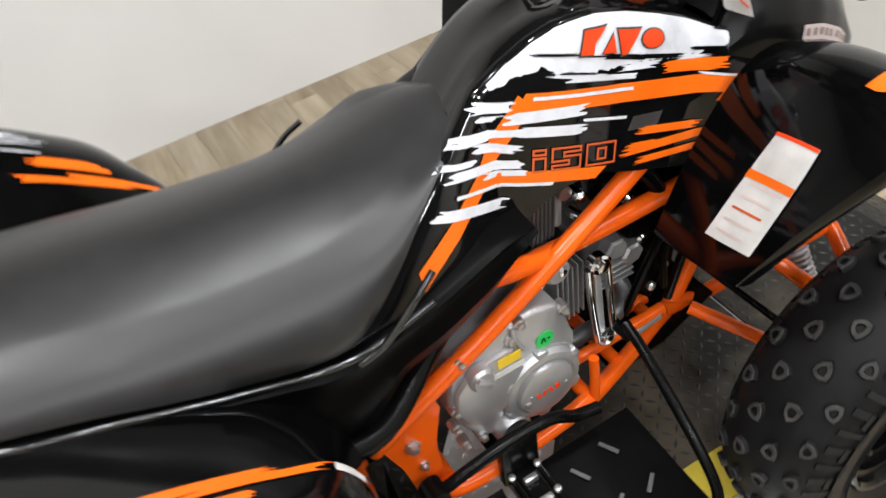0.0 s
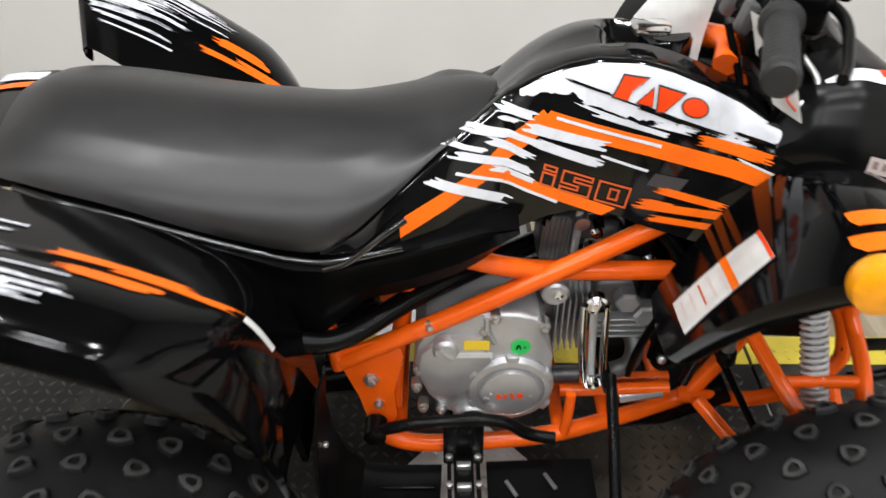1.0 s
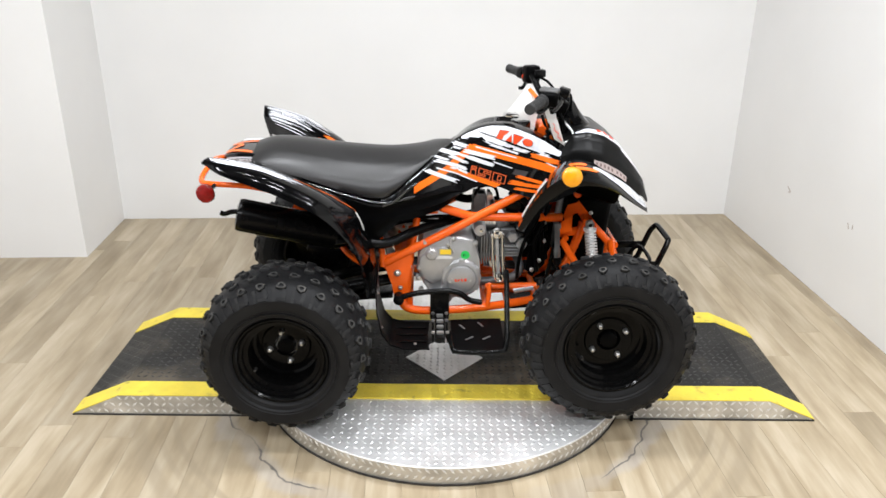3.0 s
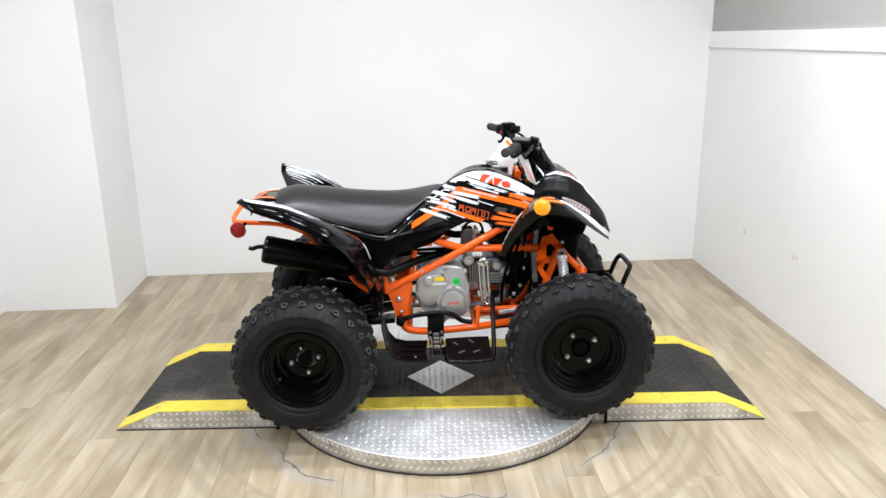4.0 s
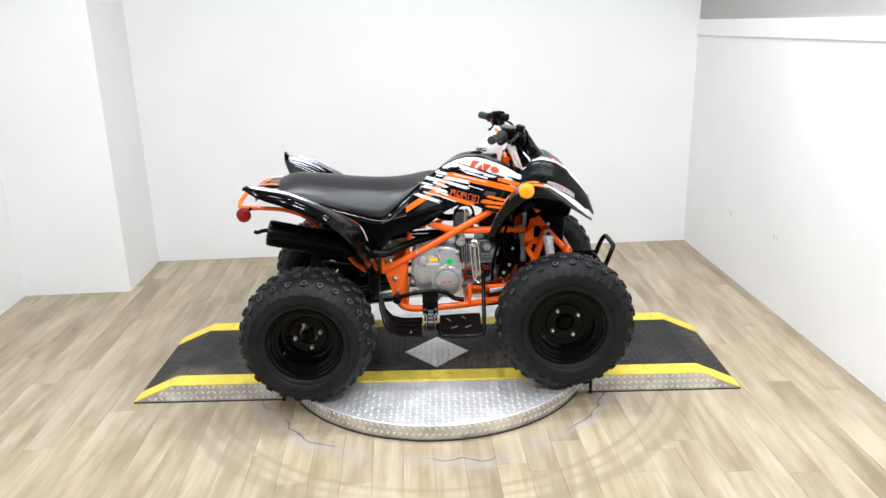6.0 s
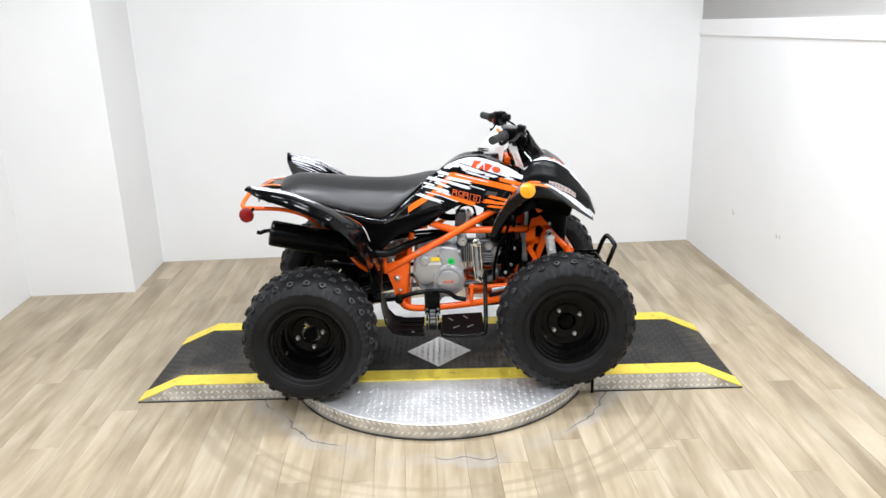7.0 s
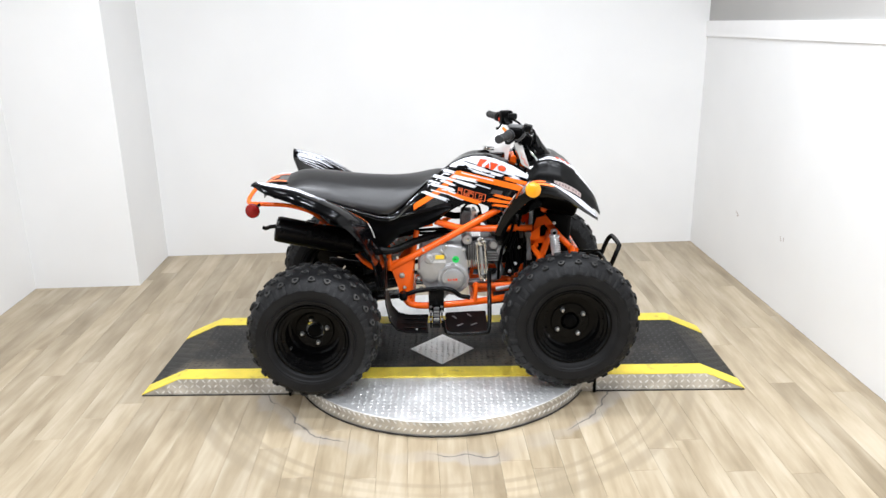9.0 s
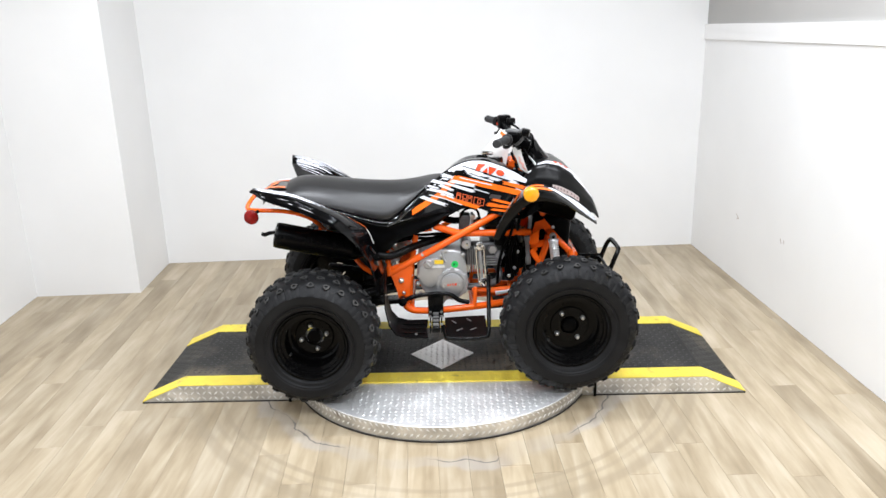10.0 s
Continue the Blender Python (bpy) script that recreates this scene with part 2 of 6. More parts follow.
# ---- builders ----


def part(name, bm, material, parent=None, label="", angle=38, loc=None):
    """Link a bmesh as one mesh object, under a thing or a part if one is given."""
    me = bpy.data.meshes.new(name)
    bmesh.ops.recalc_face_normals(bm, faces=bm.faces[:])
    bm.to_mesh(me)
    bm.free()
    me.polygons.foreach_set("use_smooth", [True] * len(me.polygons))
    me.set_sharp_from_angle(angle=radians(angle))
    me.materials.append(material)
    ob = new(name, me)
    ob.parent = parent
    if loc:
        ob.location = loc
    if label:
        ob["label"] = label
    return ob


def share(ob, parent, loc, rz=0.0, name=None):
    """Another object on the same mesh."""
    o = new(name or ob.name.split(".")[0], ob.data)
    o.parent, o.location, o.rotation_euler = parent, loc, (0, 0, radians(rz))
    if "label" in ob:
        o["label"] = ob["label"]
    return o


def spline(pts, steps=6):
    """Points of a smooth curve through pts."""
    p = [Vector(q) for q in pts]
    if len(p) < 3:
        return p
    e = [2 * p[0] - p[1]] + p + [2 * p[-1] - p[-2]]
    out = []
    for i in range(1, len(e) - 2):
        a, b, c, d = e[i - 1 : i + 3]
        for k in range(steps):
            t = k / steps
            out.append(0.5 * (2 * b + (c - a) * t + (2 * a - 5 * b + 4 * c - d) * t * t + (3 * b - a - 3 * c + d) * t**3))
    return out + [p[-1]]


def tube(pts, r, bm=None, n=10, steps=6, caps=True, smooth=True):
    """A round tube along a curve; r is one radius or one for each end."""
    bm = bm or bmesh.new()
    path = spline(pts, steps) if smooth else [Vector(q) for q in pts]
    r0, r1 = r if isinstance(r, tuple) else (r, r)
    tang = [(path[min(i + 1, len(path) - 1)] - path[max(i - 1, 0)]).normalized() for i in range(len(path))]
    side = tang[0].orthogonal().normalized()
    rings = []
    for i, (q, t) in enumerate(zip(path, tang)):
        side = (side - t * side.dot(t)).normalized()
        up = t.cross(side)
        rad = r0 + (r1 - r0) * i / max(1, len(path) - 1)
        rings.append([bm.verts.new(q + rad * (math.cos(a) * side + math.sin(a) * up)) for a in (2 * math.pi * k / n for k in range(n))])
    for a, b in zip(rings, rings[1:]):
        for k in range(n):
            bm.faces.new((a[k], a[(k + 1) % n], b[(k + 1) % n], b[k]))
    if caps:
        bm.faces.new(rings[0][::-1])
        bm.faces.new(rings[-1])
    return bm


def lathe(profile, n=48, bm=None, axis="y", centre=(0, 0, 0), close=False):
    """A body of revolution: profile rows are (radius, place along the axis)."""
    bm = bm or bmesh.new()
    c = Vector(centre)
    rings = []
    for r, h in profile:
        ring = []
        for k in range(n):
            a = 2 * math.pi * k / n
            u, v = r * math.cos(a), r * math.sin(a)
            ring.append(bm.verts.new(c + Vector({"y": (u, h, v), "z": (u, v, h), "x": (h, u, v)}[axis])))
        rings.append(ring)
    pairs = list(zip(rings, rings[1:])) + ([(rings[-1], rings[0])] if close else [])
    for a, b in pairs:
        for k in range(n):
            bm.faces.new((a[k], a[(k + 1) % n], b[(k + 1) % n], b[k]))
    if not close:
        for ring in (rings[0], rings[-1]):
            bm.faces.new(ring)
    return bm


def box(size, m=None, bevel=0.003, bm=None, segments=2):
    """A bevelled box of that size, centred, moved by the matrix m."""
    bm = bm or bmesh.new()
    made = bmesh.ops.create_cube(bm, size=1.0, matrix=Matrix.Diagonal((*size, 1)))["verts"]
    if bevel:
        edges = list({e for v in made for e in v.link_edges})
        made = list({v for f in bmesh.ops.bevel(bm, geom=edges, offset=bevel, segments=segments, affect="EDGES", profile=0.5)["faces"] for v in f.verts} | {v for v in made if v.is_valid})
    if m is not None:
        bmesh.ops.transform(bm, matrix=m, verts=made)
    return bm


def prism(outline, y0, y1, bm=None, bevel=0.0, segments=2):
    """An outline in x and z, extruded from y0 to y1."""
    bm = bm or bmesh.new()
    a = [bm.verts.new((x, y0, z)) for x, z in outline]
    b = [bm.verts.new((x, y1, z)) for x, z in outline]
    faces = [bm.faces.new(a), bm.faces.new(b[::-1])]
    k = len(a)
    for i in range(k):
        faces.append(bm.faces.new((a[i], b[i], b[(i + 1) % k], a[(i + 1) % k])))
    if bevel:
        edges = list({e for f in faces[:2] for e in f.edges})
        bmesh.ops.bevel(bm, geom=edges, offset=bevel, segments=segments, affect="EDGES", profile=0.5)
    return bm


def skin(rows, thick=0.0, bm=None, loop=False, both=True):
    """A surface through rows of points, with a thickness along its normals where one is given."""
    bm = bm or bmesh.new()
    nr, nc = len(rows), len(rows[0])
    P = [[Vector(q) for q in row] for row in rows]
    top = [[bm.verts.new(q) for q in row] for row in P]
    for i in range(nr - 1):
        for j in range(nc - (0 if loop else 1)):
            bm.faces.new((top[i][j], top[i][(j + 1) % nc], top[i + 1][(j + 1) % nc], top[i + 1][j]))
    if thick:
        low = []
        for i in range(nr):
            row = []
            for j in range(nc):
                du = P[min(i + 1, nr - 1)][j] - P[max(i - 1, 0)][j]
                dv = P[i][min(j + 1, nc - 1)] - P[i][max(j - 1, 0)]
                nn = du.cross(dv)
                nn = nn.normalized() if nn.length > 1e-9 else Vector((0, 1, 0))
                row.append(bm.verts.new(P[i][j] + nn * thick))
            low.append(row)
        for i in range(nr - 1):
            for j in range(nc - 1):
                bm.faces.new((low[i][j], low[i + 1][j], low[i + 1][j + 1], low[i][j + 1]))
        for j in range(nc - 1):
            bm.faces.new((top[0][j], low[0][j], low[0][j + 1], top[0][j + 1]))
            bm.faces.new((top[-1][j], top[-1][j + 1], low[-1][j + 1], low[-1][j]))
        for i in range(nr - 1):
            bm.faces.new((top[i][0], top[i + 1][0], low[i + 1][0], low[i][0]))
            bm.faces.new((top[i][-1], low[i][-1], low[i + 1][-1], top[i + 1][-1]))
    return bm


def lin(table, x):
    """A value read from a table of (x, value) rows."""
    return float(np.interp(x, [r[0] for r in table], [r[1] for r in table]))


def smo(table, x, wide=0.03):
    """The same, with its corners rounded off."""
    return sum(lin(table, x + wide * k / 4) for k in range(-4, 5)) / 9


def spindle(a, b, profile, n=20):
    """A turned body from a to b; profile rows are (metres from a, radius)."""
    a, b = Vector(a), Vector(b)
    bm = lathe([(r, u) for u, r in profile], n, axis="z")
    turn = (b - a).to_track_quat("Z", "Y").to_matrix().to_4x4()
    bmesh.ops.transform(bm, matrix=Matrix.Translation(a) @ turn, verts=bm.verts[:])
    return bm


def mirrored(bm):
    """The same shape on the other side of the long axis."""
    c = bm.copy()
    bmesh.ops.transform(c, matrix=Matrix.Diagonal((1, -1, 1, 1)), verts=c.verts[:])
    bmesh.ops.reverse_faces(c, faces=c.faces[:])
    return c


# ---- the room ----


def slab(name, x0, x1, y0, y1, z0, z1, material, label=""):
    bm = box((x1 - x0, y1 - y0, z1 - z0), pose((x0 + x1) / 2, (y0 + y1) / 2, (z0 + z1) / 2), 0.0)
    ob = part(name, bm, material, None, "")
    ob.matrix_world = ROOM
    return tagged(ob, label=label, category=name.split("_")[0], kind="structure")


XL, XR, YB, YF = -2.275, 1.705, 1.66, -5.0
slab("wall_north", XL - 0.15, XR + 0.43, YB, YB + 0.12, 0, CEILING, WALL, "plain white painted wall behind the turntable")
slab("wall_west", XL - 0.12, XL, YF, YB, 0, CEILING, WALL, "plain white painted side wall")
slab("wall_pier", XL, -1.69, 1.115, YB, 0, CEILING, WALL, "white painted square pier in the corner")
wall_east = slab("wall_east", XR, XR + 0.15, YF, YB, 0, 1.36, WALL, "white painted side wall below a ledge, with small scuffs")
SCUFF = mat("wall_scuff", (0.50, 0.44, 0.40), 0.8, var=0.2, scale=200)
for y, z, a, ln in ((0.99, 0.365, 25, 0.040), (0.985, 0.352, -10, 0.020), (0.47, 0.372, 60, 0.026), (0.44, 0.376, 80, 0.018)):
    part("scuff_mark", box((0.001, ln, 0.005), pose(XR - 0.0006, y, z, a, 0, 0), 0.0), SCUFF, wall_east)
ledge = slab("ledge_trim", XR - 0.010, XR + 0.15, YF, YB, 1.301, 1.390, LEDGE, "white board ledge along the side wall")
ledge.matrix_world = ROOM @ pose(0, YB, 0, -1.0, 0, 0) @ pose(0, -YB, 0)
# The shade on this upper wall comes from its darker colour.
slab("wall_east_upper", XR + 0.004, XR + 0.15, YF, YB, 1.36, CEILING, UPPER, "wall above the ledge, greyed in colour for the weaker light there")
# Added out of view to close the room and darken what the bike reflects.
slab("wall_south", XL - 0.15, XR + 0.45, YF - 0.12, YF, 0, CEILING, DARK_WALL, "unseen dark end wall, added to keep reflections dark")
slab("ceiling", XL - 0.15, XR + 0.45, YF - 0.12, YB + 0.15, CEILING, CEILING + 0.1, DARK_CEILING, "plain dark grey ceiling")
floor = slab("floor", XL, XR, YF, YB, -0.05, -0.004, SUBFLOOR, "grey-brown oak-look vinyl plank floor with worn ring marks")

for lx, ly in LAMPS:
    rr = 0.18 if ly < -2 else 0.11
    ring = lathe([(rr, 0.0), (rr + 0.025, 0.0), (rr + 0.025, -0.02), (rr + 0.005, -0.035), (rr, -0.035)], 32, axis="z", close=True)
    lampo = part("downlight_ring", ring, LEDGE)
    lampo.location = ROOM @ Vector((lx, ly, CEILING))
    tagged(lampo, label="white round ceiling downlight trim ring", category="ceiling light", group="ceiling downlights")

# ---- the turntable and its ramps ----
H = 0.073
NEAR, FAR = -0.297, 0.338


def lugs(rows, name, material, parent):
    """Raised tread lugs: rows of (centre, along, across, up) on a plate, joined in one mesh."""
    verts, faces = [], []
    for c, u, v, w in rows:
        k = len(verts)
        L, B, T = 0.0118, 0.0038, 0.0022
        verts += [c + L * u, c + B * v, c - L * u, c - B * v, c + 0.45 * L * u + T * w, c + 0.4 * B * v + T * w, c - 0.45 * L * u + T * w, c - 0.4 * B * v + T * w]
        for i in range(4):
            j = (i + 1) % 4
            faces.append((k + i, k + j, k + 4 + j, k + 4 + i))
        faces.append((k + 4, k + 5, k + 6, k + 7))
    me = bpy.data.meshes.new(name)
    me.from_pydata([tuple(q) for q in verts], [], faces)
    me.polygons.foreach_set("use_smooth", [True] * len(me.polygons))
    me.materials.append(material)
    ob = new(name, me)
    ob.parent = parent
    ob["kind"] = "stuff"
    return ob


def lug_rows(origin, ex, ey, nx, ny, inside, pitch=0.024):
    ez = ex.cross(ey)
    out = []
    for i in range(nx):
        for j in range(ny):
            x, y = (i + 0.5) * pitch, (j + 0.5) * pitch
            c = origin + x * ex + y * ey
            if inside(c):
                s = 1 if (i + j) % 2 else -1
                u = (ex + s * ey).normalized()
                out.append((c, u, ez.cross(u), ez))
    return out


X, Y, Z = Vector((1, 0, 0)), Vector((0, 1, 0)), Vector((0, 0, 1))
turntable = tagged(new("turntable"), label="round diamond-plate steel turntable with black and yellow deck", category="turntable")
disc = part("disc", lathe([(0.60, 0.004), (0.636, 0.004), (0.645, H - 0.0065), (0.643, H - 0.004), (0.60, H - 0.004)], 128, axis="z"), TREAD, turntable, "bare aluminium diamond plate", 30)
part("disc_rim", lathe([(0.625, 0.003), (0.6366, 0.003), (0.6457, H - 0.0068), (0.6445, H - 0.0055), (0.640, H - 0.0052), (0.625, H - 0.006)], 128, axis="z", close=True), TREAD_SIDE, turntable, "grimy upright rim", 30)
# A thin dark ring round the foot draws the disc's contact shadow.
part("base_seam", lathe([(0.58, 0.0), (0.640, 0.0), (0.642, 0.006), (0.58, 0.006)], 96, axis="z"), CONTACT_SHADE, turntable)
lugs(lug_rows(Vector((-0.66, -0.66, H - 0.004)), X, Y, 56, 56, lambda c: c.xy.length < 0.63 and (c.y < NEAR - 0.012 or c.y > FAR + 0.012)), "tread_pattern", TREAD, turntable)
rim_rows = []
for k in range(168):
    for zz, s in ((0.028, 1), (0.056, -1)):
        a = 2 * math.pi * (k + (0.5 if s > 0 else 0)) / 168
        rad, tan_ = Vector((math.cos(a), math.sin(a), 0)), Vector((-math.sin(a), math.cos(a), 0))
        u = (tan_ + s * Z).normalized()
        rim_rows.append((rad * (0.6365 + 0.0115 * zz / 0.075) + Z * zz, u, u.cross(rad), rad))
for s in (-1, 1):
    rim_rows += lug_rows(Vector((0.575 if s > 0 else -0.615, NEAR, 0.004)), X, Z, 2, 3, lambda c: True)
lugs(rim_rows, "rim_pattern", TREAD, turntable)
half_x = 0.615


def plate(x0, x1, y0, y1, z, material, name, parent, t=0.004, label=""):
    return part(name, box((x1 - x0, y1 - y0, t), pose((x0 + x1) / 2, (y0 + y1) / 2, z - t / 2), 0.0008, segments=1), material, parent, label)


SW = 0.085
for s in (-1, 1):
    for y in (NEAR + 0.006, FAR - 0.006):
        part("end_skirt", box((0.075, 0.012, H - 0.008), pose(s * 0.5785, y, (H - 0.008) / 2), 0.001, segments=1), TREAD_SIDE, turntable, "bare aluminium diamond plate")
yn, yf = NEAR, FAR
plate(-half_x, half_x, yn + SW, yf - SW, H + 0.001, DECK, "deck", turntable, 0.006, "worn black painted tread plate")
plate(-half_x, half_x, yn, yn + SW, H + 0.002, YELLOW, "edge_stripe", turntable, 0.007, "yellow safety stripe")
plate(-half_x, half_x, yf - SW, yf, H + 0.002, YELLOW, "edge_stripe", turntable, 0.007, "yellow safety stripe")
dia = bmesh.new()
quad = [(-0.137, -0.038), (0.0, -0.190), (0.137, -0.038), (0.0, 0.113)]
lo = [dia.verts.new((x, y, H)) for x, y in quad]
hi = [dia.verts.new((x, y, H + 0.0035)) for x, y in quad]
dia.faces.new(hi)
for i in range(4):
    dia.faces.new((lo[i], lo[(i + 1) % 4], hi[(i + 1) % 4], hi[i]))
part("diamond_inlay", dia, TREAD, turntable, "bare metal diamond shape")


def in_dia(c):
    return abs(c.x) / 0.137 + abs(c.y + 0.038) / 0.151 < 0.93


grid = lug_rows(Vector((-0.61, yn, H + 0.001)), X, Y, 50, 25, lambda c: True)
lugs([r for r in grid if yn + SW + 0.01 < r[0].y < yf - SW - 0.01 and abs(r[0].x) / 0.137 + abs(r[0].y + 0.038) / 0.151 > 1.07], "deck_pattern", DECK_LUG, turntable)
lugs([(c + 0.0025 * Z, u, v, w) for c, u, v, w in grid if in_dia(c)], "inlay_pattern", TREAD, turntable)
lugs([(c + 0.001 * Z, u, v, w) for c, u, v, w in grid if c.y < yn + SW - 0.008 or c.y > yf - SW + 0.008], "stripe_pattern", YELLOW, turntable)


def ramp(side):
    """One wedge-ended ramp; side is 1 or -1 along x."""
    thing = tagged(new("ramp"), label="black diamond-plate loading ramp with yellow edges and bare side skirt", category="ramp", group="turntable ramps")
    x0, x1, x2 = 0.622, 1.065, 1.22
    s = side

    def sheet(y0, y1, dz, material, name, label="", z0=0.0):
        bm = bmesh.new()
        prof = [(x0, z0), (x0, H + dz), (x1, H + dz), (x2, 0.004 + dz), (x2, z0)]
        prism([(s * x, z) for x, z in prof], y0, y1, bm)
        return part(name, bm, material, thing, label, 20)

    sheet(yn + SW, yf - SW, 0.001, DECK, "deck", "worn black painted tread plate")
    for y0, y1 in ((yn, yn + SW), (yf - SW, yf)):
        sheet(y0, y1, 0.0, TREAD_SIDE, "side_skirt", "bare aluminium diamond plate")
        bm = bmesh.new()
        prism([(s * x, z) for x, z in [(x0, H), (x0, H + 0.003), (x1, H + 0.003), (x2 + 0.004, 0.007), (x2 + 0.004, 0.004), (x1, H)]], y0, y1, bm)
        part("edge_stripe", bm, YELLOW, thing, "yellow safety stripe", 20)
    ex = X * s
    flat = lug_rows(Vector((s * x0, yn if s > 0 else yf, H + 0.001)), ex, Y * s, 18, 25, lambda c: True)
    slope = Vector((s * (x2 - x1), 0, -(H - 0.004))).normalized()
    tilt = lug_rows(Vector((s * x1, yn if s > 0 else yf, H + 0.001)), slope, Y * s, 7, 25, lambda c: True)
    both = flat + tilt
    lugs([r for r in both if yn + SW + 0.01 < r[0].y < yf - SW - 0.01], "deck_pattern", DECK_LUG, thing)
    lugs([(c + 0.001 * Z, u, v, w) for c, u, v, w in both if c.y < yn + SW - 0.008 or c.y > yf - SW + 0.008], "stripe_pattern", YELLOW, thing)
    wall_rows = lug_rows(Vector((s * x0 if s > 0 else -x2, yn, 0.004)), X, Z, 25, 3, lambda c: c.z < 0.075 and c.z < (x2 - abs(c.x)) * 0.5 - 0.012)
    lugs([(c, u, v, w) for c, u, v, w in wall_rows], "skirt_pattern", TREAD, thing)
    part("latch_pin", tube([(s * 0.617, yn - 0.008, 0.0), (s * 0.617, yn - 0.008, 0.075)], 0.0055), BLACK_METAL, thing, "black latch pin")
    # Dark sheet, slightly wider than the ramp, as its contact shadow on the floor.
    part("base_seam", box((x2 - x0 + 0.006, yf - yn + 0.008, 0.006), pose(s * (x0 + x2) / 2, (yn + yf) / 2, 0.0015), 0), CONTACT_SHADE, thing)
    return thing


ramp(1)
ramp(-1)

# ---- the quad bike ----
bike = tagged(new("quad_bike"), label="black and orange youth quad bike with white brush-stroke graphics", category="quad bike")
bike.rotation_euler = (0, 0, radians(1.2))


def bp(name, bm, material, label="", parent=None, angle=38):
    return part(name, bm, material, parent or bike, label, angle)


def pair(name, bm, material, label="", angle=38):
    """A part on the right-hand side and its mirror image."""
    other = mirrored(bm)
    return bp(name, bm, material, label, angle=angle), bp(name, other, material, label, angle=angle)


# Wheels


def tyre_mesh(Ro, width, bead, knob):
    """A knobbly tyre round the y axis: carcass, hollow six-sided knobs in rows, and shoulder bars."""
    w, Rc = width / 2, Ro - 0.011
    prof = [(bead, -w * 0.80), (bead + 0.012, -w * 0.93), (bead + 0.035, -w), ((bead + Rc) / 2 + 0.01, -w * 1.0), (Rc - 0.055, -w * 0.97), (Rc - 0.032, -w * 0.87), (Rc - 0.013, -w * 0.68), (Rc - 0.003, -w * 0.4), (Rc + 0.002, 0)]
    full = prof + [(r, -h) for r, h in prof[-2::-1]]
    bm = lathe(full + [(bead - 0.006, w * 0.75), (bead - 0.006, -w * 0.75)], 72, close=True)
    # Ribs on the sidewall.
    for rr in (bead + 0.022, bead + 0.030):
        for s in (-1, 1):
            lathe([(rr, s * w * 0.965), (rr + 0.002, s * (w * 0.965 + 0.003)), (rr + 0.005, s * (w * 0.985 + 0.003)), (rr + 0.006, s * w * 0.97)], 72, bm, close=True)

    tread = full[3:-3]

    def surf(a, h):
        r = float(np.interp(h, [q[1] for q in tread], [q[0] for q in tread]))
        return Vector((r * math.cos(a), h, r * math.sin(a)))

    def stud(a, h, size, tall, spin):
        c = surf(a, h)
        e = 1e-3
        t = (surf(a + e, h) - c).normalized()
        s = (surf(a, h + e) - c).normalized()
        nrm = t.cross(s)
        if nrm.dot(Vector((c.x, 0, c.z))) < 0:
            nrm = -nrm
        rings = []
        for k, up in ((1.12, -0.002), (1.0, tall * 0.8), (0.90, tall), (0.50, tall), (0.40, tall * 0.45)):
            ring = []
            for i in range(9):
                b = 2 * math.pi / 9 * i
                lobe = 1 + 0.13 * math.cos(3 * b)
                ring.append(bm.verts.new(c + nrm * up + size * k * lobe * (math.cos(b + spin) * t * 1.08 + math.sin(b + spin) * s * 0.88)))
            rings.append(ring)
        for m, (p, q) in enumerate(zip(rings, rings[1:])):
            for i in range(9):
                f = bm.faces.new((p[i], p[(i + 1) % 9], q[(i + 1) % 9], q[i]))
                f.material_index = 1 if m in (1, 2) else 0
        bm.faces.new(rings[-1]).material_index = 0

    count = 25
    rnd = random.Random(5)
    rows = [(-0.62, 0.0), (-0.22, 0.5), (0.22, 0.0), (0.62, 0.5)] if knob < 0.0135 else [(-0.70, 0.0), (-0.36, 0.5), (0.0, 0.0), (0.36, 0.5), (0.70, 0.0)]
    for f, off in rows:
        for k in range(count):
            stud(2 * math.pi * (k + off) / count + rnd.uniform(-0.01, 0.01), f * w, knob * (0.92 if abs(f) > 0.5 else 1.0), 0.0075, 1.05 * (k % 2) + 0.6 * f + rnd.uniform(-0.25, 0.25))
    # Shoulder bars: bent blocks that run down the sidewall.
    for s in (-1, 1):
        for k in range(count):
            a0 = 2 * math.pi * (k + (0.5 if s < 0 else 0.0)) / count
            step = 2 * math.pi / count
            for a1, a2, h0, h1 in ((-0.24, -0.08, 0.76, 0.968), (-0.24, 0.18, 0.945, 0.968), (0.22, 0.42, 0.76, 0.93), (0.22, 0.62, 0.90, 0.93)):
                da, db = rnd.uniform(-0.03, 0.03), rnd.uniform(-0.05, 0.05)
                corners = []
                for aa, hh in ((a0 + (a1 + da) * step, h0), (a0 + (a2 + da) * step, h0), (a0 + (a2 + da + db) * step, h1), (a0 + (a1 + da + db) * step, h1)):
                    p = surf(aa, s * hh * w)
                    out = (Vector((p.x, 0, p.z)).normalized() * (1.2 - hh) * 2 + Vector((0, s, 0)) * hh).normalized()
                    corners.append((bm.verts.new(p - out * 0.002), bm.verts.new(p + out * 0.0038)))
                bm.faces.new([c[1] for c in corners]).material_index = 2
                for i in range(4):
                    bm.faces.new((corners[i][0], corners[(i + 1) % 4][0], corners[(i + 1) % 4][1], corners[i][1]))
    return bm


